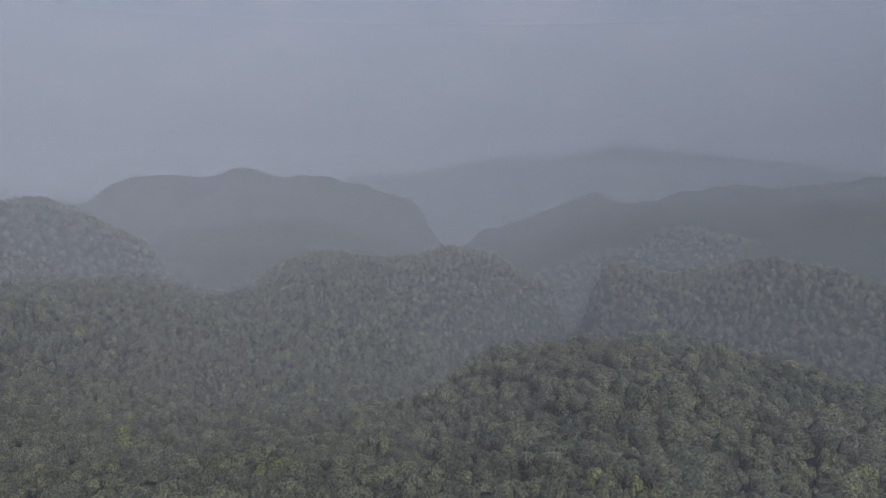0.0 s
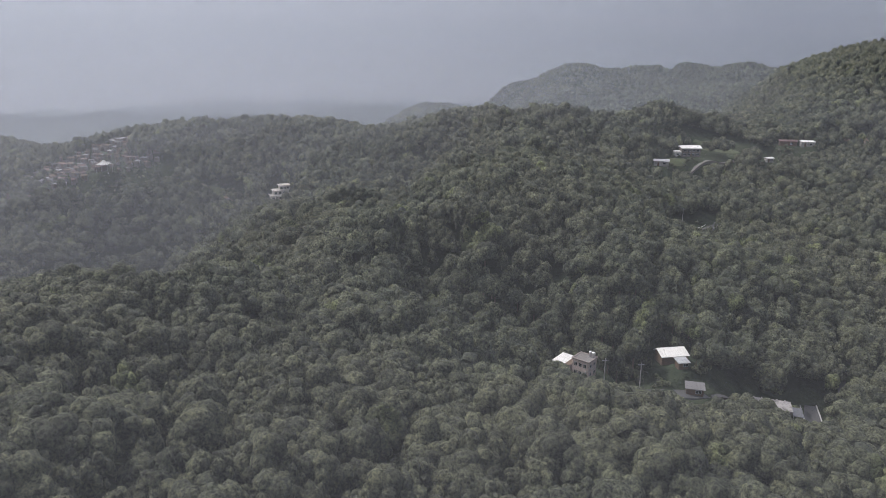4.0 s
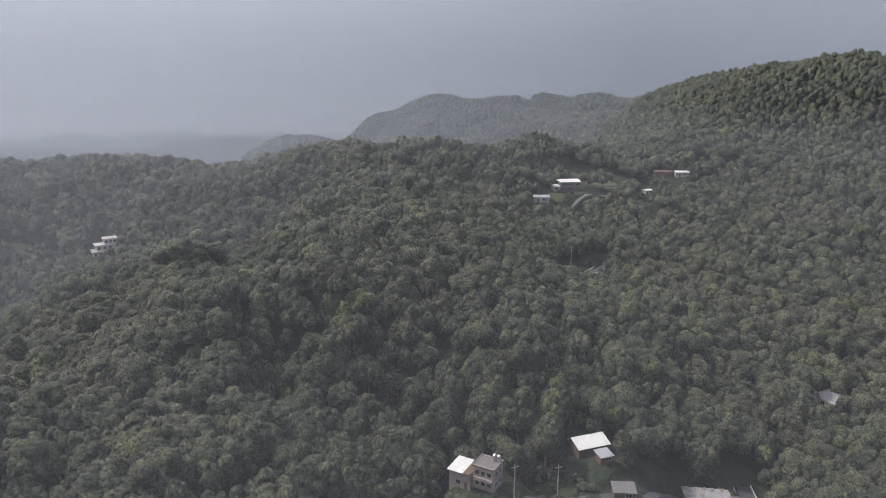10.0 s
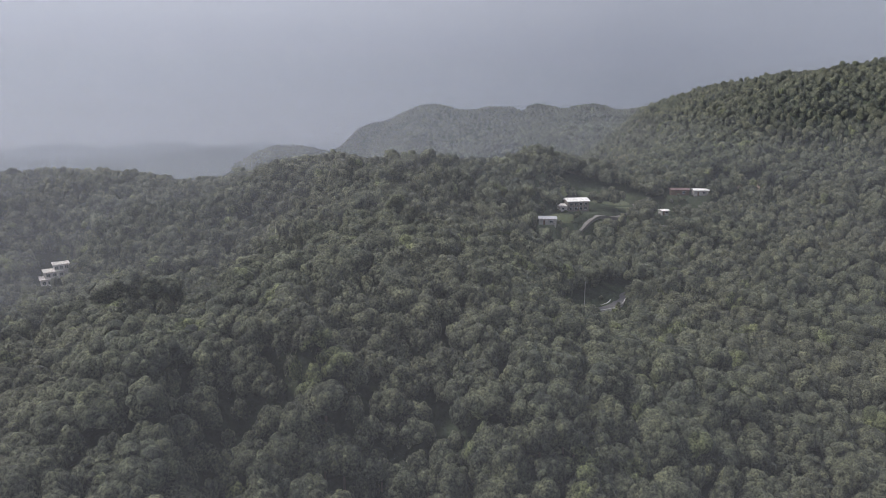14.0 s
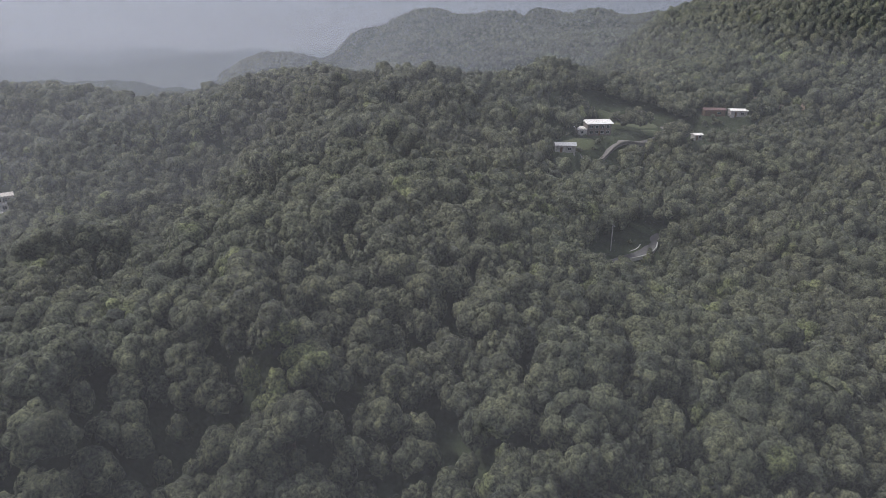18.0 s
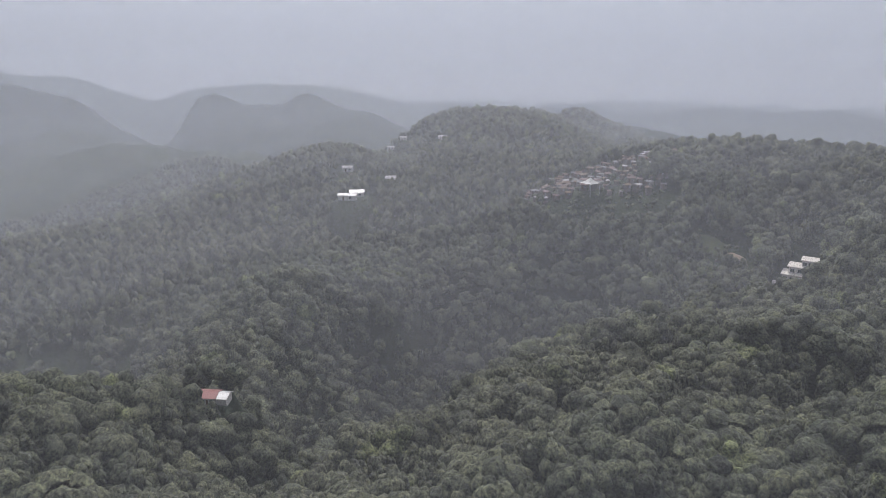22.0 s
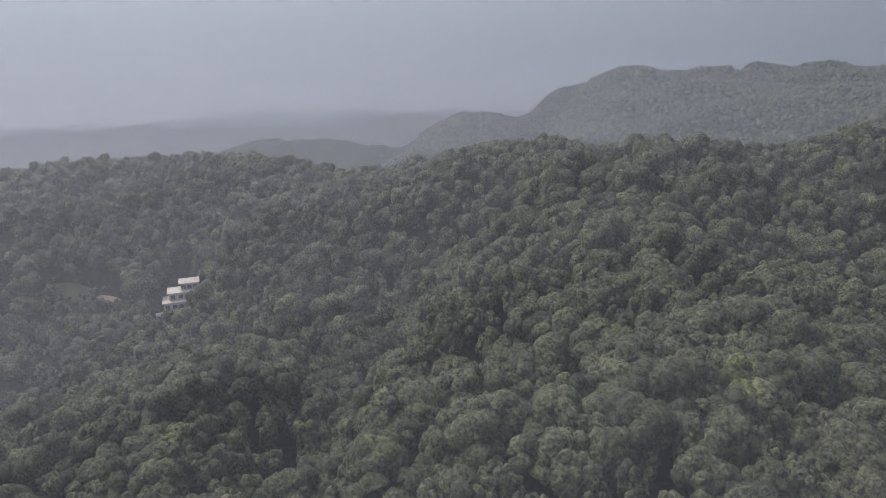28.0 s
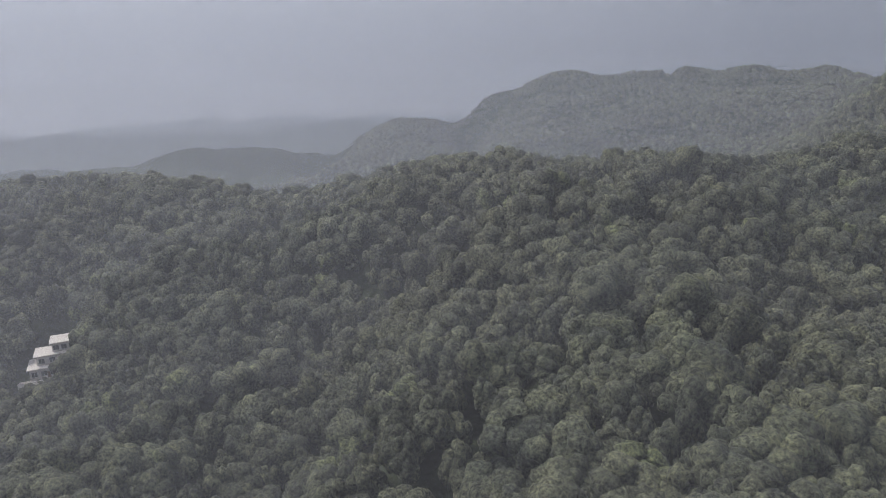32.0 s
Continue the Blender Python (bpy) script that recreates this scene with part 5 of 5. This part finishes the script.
def flat_works():
    ob = stand("workshop", SPOT["workshop"], -8, "low workshop with a stained flat concrete roof", "building", size=0.8)
    block("wall", DULL_WALL, ob, -6.5, 6.5, -3.6, 3.6, -3, 3.4)
    roof = block("roof", STAINED, ob, -6.9, 6.9, -4.0, 4.0, 3.4, 3.7)
    for k in range(5):
        x = -5.6 + k * 2.6
        block("column_stub", CONCRETE, roof, x - 0.2, x + 0.2, 2.6, 3.0, 3.7, 4.5, 0.02)
        block("column_stub", CONCRETE, roof, x - 0.2, x + 0.2, -3.1, -2.7, 3.7, 4.3, 0.02)
    for x in (-4.5, -1.5, 1.5, 4.5):
        window(ob, x, -3.6, 1.9, 1.6, 1.2, "y-")
    block("lean_to", DARK_ROOF, ob, 7.0, 10.6, -4.2, 2.8, 2.2, 2.34, 0.02, "dark flat lean-to roof")
    for y in (-3.9, 2.5):
        block("post", STEEL, ob, 10.3, 10.42, y, y + 0.12, -2, 2.2, 0.01)
        block("post", STEEL, ob, 7.1, 7.22, y, y + 0.12, -2, 2.2, 0.01)


def hip_house(key, heading, w, d, roof, label):
    ob = stand("house", SPOT[key], heading, label, "house")
    block("wall", CREAM, ob, -w / 2, w / 2, -d / 2, d / 2, -3, 3.1)
    hip_roof(ob, roof, -w / 2 - 0.8, w / 2 + 0.8, -d / 2 - 0.8, d / 2 + 0.8, 3.2, 1.6)
    for x in (-w / 3, 0, w / 3):
        window(ob, x, -d / 2, 1.7, 1.2, 1.2, "y-")
    window(ob, -w / 2, 0, 1.7, 1.2, 1.2, "x-")
    door(ob, w / 6, -d / 2, 0, "y-")
    return ob


def ribbon(name, material, points, width, label, category, lift=0.12, kerb=False):
    """A strip laid on the ground along points, with thickness; optional white edge kerbs."""
    pts = []
    for a, b in zip(points[:-1], points[1:]):
        n = max(1, int(math.dist(a, b) / 2.0))
        pts += [(a[0] + (b[0] - a[0]) * i / n, a[1] + (b[1] - a[1]) * i / n) for i in range(n)]
    pts.append(points[-1])
    p = np.array(pts, float)
    for _ in range(4):
        p[1:-1] = (p[:-2] + 2 * p[1:-1] + p[2:]) / 4
    t = np.gradient(p, axis=0)
    t /= np.linalg.norm(t, axis=1)[:, None]
    side = np.c_[-t[:, 1], t[:, 0]]
    z = ground_height(p[:, 0], p[:, 1])
    for _ in range(6):
        z[1:-1] = (z[:-2] + 2 * z[1:-1] + z[2:]) / 4
    z = z + lift

    def strip(o0, o1, up, thick):
        v = np.vstack([np.c_[p + side * o, z + h] for o, h in ((o0, up), (o1, up), (o1, up - thick), (o0, up - thick))])
        n = len(p)
        j = np.arange(n - 1)
        return v, np.vstack([np.stack([j + a * n, j + b * n, j + 1 + b * n, j + 1 + a * n], -1) for a, b in ((1, 0), (2, 1), (3, 2), (0, 3))])

    v, f = strip(-width / 2, width / 2, 0.0, 1.5)
    ob = tagged(new(name, mesh_from(name, v, f, material)), label, category, kind="structure")
    if kerb:
        for o in (-width / 2 - 0.3, width / 2 + 0.02):
            v, f = strip(o, o + 0.28, 0.35, 1.2)
            k = new("kerb", mesh_from("kerb", v, f, WHITE_PAINT))
            k.parent = ob
    return ob


def patch(name, material, cx, cy, rx, ry, turn, label, lift=0.15):
    """An uneven cleared plot, draped on the ground."""
    n, rings = 40, 7
    rng = random.Random(int(cx * 7 + cy))
    wob = [rng.uniform(0.82, 1.12) for _ in range(n)]
    verts, faces = [], []
    c, s = math.cos(radians(turn)), math.sin(radians(turn))
    for r in range(rings + 1):
        for k in range(n):
            a = 6.2832 * k / n
            q = r / rings * ((wob[k] + wob[k - 1] + wob[(k + 1) % n]) / 3)
            u, v = q * rx * math.cos(a), q * ry * math.sin(a)
            verts.append((cx + u * c - v * s, cy + u * s + v * c))
    verts = np.array(verts)
    z = ground_height(verts[:, 0], verts[:, 1]) + lift
    z[-n:] -= lift + 0.4
    for r in range(rings):
        for k in range(n):
            faces.append((r * n + k, (r + 1) * n + k, (r + 1) * n + (k + 1) % n, r * n + (k + 1) % n))
    ob = new(name, mesh_from(name, np.c_[verts, z], faces, material, True))
    return tagged(ob, label, "plot", kind="structure")


def pole(spot, height=9.0):
    ob = stand("utility_pole", spot, 20, "grey concrete utility pole beside the lane", "pole", "utility poles")
    bm = bmesh.new()
    bmesh.ops.create_cone(bm, segments=8, radius1=0.2, radius2=0.12, depth=height + 2, cap_ends=True, matrix=Matrix.Translation((0, 0, height / 2 - 1)))
    part("shaft", bm, CONCRETE, ob)
    block("crossarm", STEEL, ob, -0.9, 0.9, -0.05, 0.05, height - 0.7, height - 0.58, 0.01)


def settlement():
    """Small roofed huts standing in for a hillside cemetery's structures, packed round the white canopy."""
    rng = random.Random(5)
    kinds = []
    for i, (mat, lab) in enumerate(((OLD_RED, "small hillside cemetery structure built as a hut with a rust-red sheet roof"), (DULL_METAL, "small hillside cemetery structure built as a hut with a grey sheet roof"),
                                    (DULL_PALE, "small hillside cemetery structure built as a hut with a pale sheet roof"), (TIMBER, "small hillside cemetery structure built as a hut with a brown roof"))):
        ob = new("hut")
        w, d = 4.6, 3.4
        block("wall", DULL_WALL, ob, -w / 2, w / 2, -d / 2, d / 2, -2.5, 2.6)
        pitched(ob, mat, -w / 2 - 0.4, w / 2 + 0.4, -d / 2 - 0.4, d / 2 + 0.4, 2.65, 0.8, 0.5, False)
        window(ob, 0.9, -d / 2, 1.4, 1.0, 0.9, "y-")
        door(ob, -1.0, -d / 2, 0, "y-")
        kinds.append(tagged(ob, lab, "hut", "huts of the hillside settlement"))
    used, placed = set(), []
    for _ in range(900):
        a, q = rng.uniform(0, 6.283), math.sqrt(rng.random())
        u, v = q * math.cos(a) * 62, q * math.sin(a) * 36
        x, y = -306 + u * 0.36 - v * 0.93, 316 + u * 0.93 + v * 0.36
        if any(math.hypot(x - a, y - b) < 4.4 for a, b in placed) or math.hypot(x - SPOT["tent"][0], y - SPOT["tent"][1]) < 5:
            continue
        placed.append((x, y))
        k = rng.choice((0, 3, 1, 1, 3, 3, 0, 2))
        s = rng.uniform(0.45, 0.85)
        m = pose(x, y, at_ground(x, y) + 1.2, 0, 0, rng.choice((-20, 10, 25, 70, 100)) + rng.uniform(-10, 10))
        if k in used:
            copy_thing(kinds[k], m @ Matrix.Scale(s / kinds[k].scale.x, 4))
        else:
            kinds[k].matrix_basis = m @ Matrix.Scale(s, 4)
            used.add(k)
        if len(placed) >= 230:
            break


def tent():
    ob = stand("canopy_tent", SPOT["tent"], 15, "white peaked canopy tent among the small hillside structures", "tent")
    for x in (-3.4, 3.4):
        for y in (-3.4, 3.4):
            block("post", STEEL, ob, x - 0.06, x + 0.06, y - 0.06, y + 0.06, -2, 5.0, 0.01)
    bm = bmesh.new()
    n = 5
    grid = {}
    for i in range(-n, n + 1):
        for j in range(-n, n + 1):
            r = max(abs(i), abs(j)) / n
            grid[i, j] = bm.verts.new((3.8 * i / n, 3.8 * j / n, 5.0 + 2.6 * (1 - r) ** 1.6))
    for i in range(-n, n):
        for j in range(-n, n):
            bm.faces.new((grid[i, j], grid[i + 1, j], grid[i + 1, j + 1], grid[i, j + 1]))
    bmesh.ops.solidify(bm, geom=bm.faces[:], thickness=0.04)
    part("canopy", bm, WHITE_METAL, ob, "white stretched fabric")


LANES = [
    ("road", ASPHALT, [(-5.9, 89.4), (9.3, 103.4), (18.9, 105.3), (30.5, 103.4), (43.7, 107.8), (57.7, 120.4)], 5, "grey lane past the hamlet", False),
    ("road", ASPHALT, [(78.3, 130.9), (78.0, 122.0), (75.3, 113.6)], 4.5, "bend of the lane round the workshop", True),
    ("road", ASPHALT, [(90.3, 136.9), (92.7, 148.7), (93.9, 163.2)], 3, "narrow lane between trees", False),
    ("road", ASPHALT, [(48.9, 248.7), (59.0, 260.7), (64.7, 261.7), (70.3, 267.4), (70.7, 273.1), (77.9, 283.2)], 5, "mountain road bend with white edges", True),
    ("road", LANE, [(53.7, 324.6), (70.0, 336.0), (89.1, 350.0), (104.3, 360.0), (102.3, 365.7)], 3.5, "lane across the farm terrace", False),
    ("road", LANE, [(72.2, -114.0), (76.0, -117.3), (79.3, -120.4)], 3, "pale narrow lane through the trees", False),
    ("road", LANE, [(61.8, -136.5), (65.5, -142.9)], 4.5, "narrow concrete yard track", False),
    ("road", LANE, [(-214.8, 307.9), (-209.9, 311.4), (-206.6, 315.9)], 3, "pale terrace track below the villa", False),
]
PLOTS = [
    ("lawn", GRASS, 86.0, 368.5, 15, 6, -14, "mown green lawn above the farmhouse"),
    ("lawn", GRASS, 98.7, 356.9, 10, 4, -22, "grassy terrace below the lawn"),
    ("lawn", GRASS, 57.6, 338.9, 8, 4, 0, "green bank in front of the farmhouse"),
    ("clearing", GRASS, 22.6, 113.4, 5, 3, 10, "weedy bank above the lane"),
    ("field", SOIL, -210.2, 312.5, 8, 4, 20, "pale bare plot beside the villa"),
    ("field", GRASS, -223.3, 311.4, 12, 5, 10, "green terraced plot below the villa"),
    ("field", GRASS, -182.2, 302.8, 11, 5, 30, "overgrown garden terraces below the villa"),
    ("clearing", SOIL, 61.0, -135.5, 6.5, 4.0, 120, "pale trodden yard beside the grey-roofed hut"),
    ("clearing", SOIL, 75.0, -116.0, 8, 2.6, -42, "pale verge along the narrow lane"),
    ("field", SOIL, 165.7, 393.2, 18, 5, -10, "bare strip beside the upper sheds"),
]
POLES = [(15.4, 104.3), (25.5, 107.0), (55.0, 261.4), (73.6, -136.1), (82.6, -136.5)]

pink_house()
cream_villa()
farm_house()
long_red_house()
flat_works()
hip_house("white_hip", 25, 8.6, 7.0, DULL_PALE, "small house with a pale hipped roof among trees")
hip_house("grey_hip", 40, 9.5, 8.0, DARK_ROOF, "house with a dark grey hipped roof beside the lane")
shed(SPOT["white_shed"], 20, 8.2, 4.8, 2.8, WHITE_METAL, TIMBER, 1.3, "dark timber shed with a glaring white sheet roof", "shed", 0.7)
shed(SPOT["lane_shed"], -4, 4.6, 3.0, 2.4, DULL_METAL, TIMBER, 0.5, "small shed with a grey sheet roof by the lane", "shed", 1.0)
shed(SPOT["small_shed"], 20, 3.0, 2.4, 2.2, GREY_METAL, TIMBER, 0.4, "tiny grey-roofed lean-to below the white shed", "shed", 1.0)
shed(SPOT["farm_shed"], -6, 8.0, 5.0, 2.8, GREY_METAL, CONCRETE, 0.9, "low farm shed with a pale grey roof", "shed", 0.5)
shed(SPOT["red_shed"], -4, 9.5, 4.5, 2.8, OLD_RED, TIMBER, 0.8, "open-fronted shed with a patched rusty roof", "shed", 0.5)
shed(SPOT["white_barn"], -4, 7.5, 4.5, 2.8, WHITE_METAL, CONCRETE, 0.7, "small barn with a pale sheet roof", "shed", 0.5)
shed(SPOT["farm_hut"], 15, 4.0, 3.0, 2.4, WHITE_METAL, CONCRETE, 0.5, "little white-roofed hut at the edge of the lawn", "shed", 0.5)
shed(SPOT["twin_a"], 75, 8.0, 5.0, 2.8, WHITE_METAL, CREAM, 1.2, "long white-roofed building on the ridge slope", "shed", 0.5, "twin white roofs")
shed(SPOT["twin_b"], 60, 10.0, 3.2, 2.8, WHITE_METAL, CREAM, 0.9, "narrow white-roofed building on the ridge slope", "shed", 0.5, "twin white roofs")
shed(SPOT["slope_house"], -30, 7.0, 5.0, 3.4, GREY_METAL, CREAM, 1.0, "pale house on the wooded slope", "shed", 0.5)
shed(SPOT["back_house"], 20, 4.0, 3.2, 2.6, GREY_METAL, CONCRETE, 0.5, "small grey-roofed hut beside a concrete yard", "shed", 0.5)
for key in ("west_a", "west_b", "west_c", "town_a", "town_b", "town_c", "town_d"):
    shed(SPOT[key], 30, 5.5, 4.0, 2.6, DULL_PALE, CREAM, 1.0, "pale-roofed house down in the far valley", "shed", 0.5, "valley houses")
for key in ("ridge_a", "ridge_b", "ridge_c", "ridge_d", "ridge_e", "ridge_f", "ridge_g"):
    shed(SPOT[key], 70, 7.0, 4.5, 3.0, DULL_PALE, CREAM, 1.0, "pale-roofed house on the hazy ridge", "shed", 0.5, "ridge houses")
tent()
settlement()

# lanes, plots and poles
for name, material, points, width, label, kerb in LANES:
    ribbon(name, material, points, width, label, "road", 0.25, kerb)
for name, material, cx, cy, rx, ry, turn, label in PLOTS:
    patch(name, material, cx, cy, rx, ry, turn, label)
for spot in POLES:
    pole(spot)
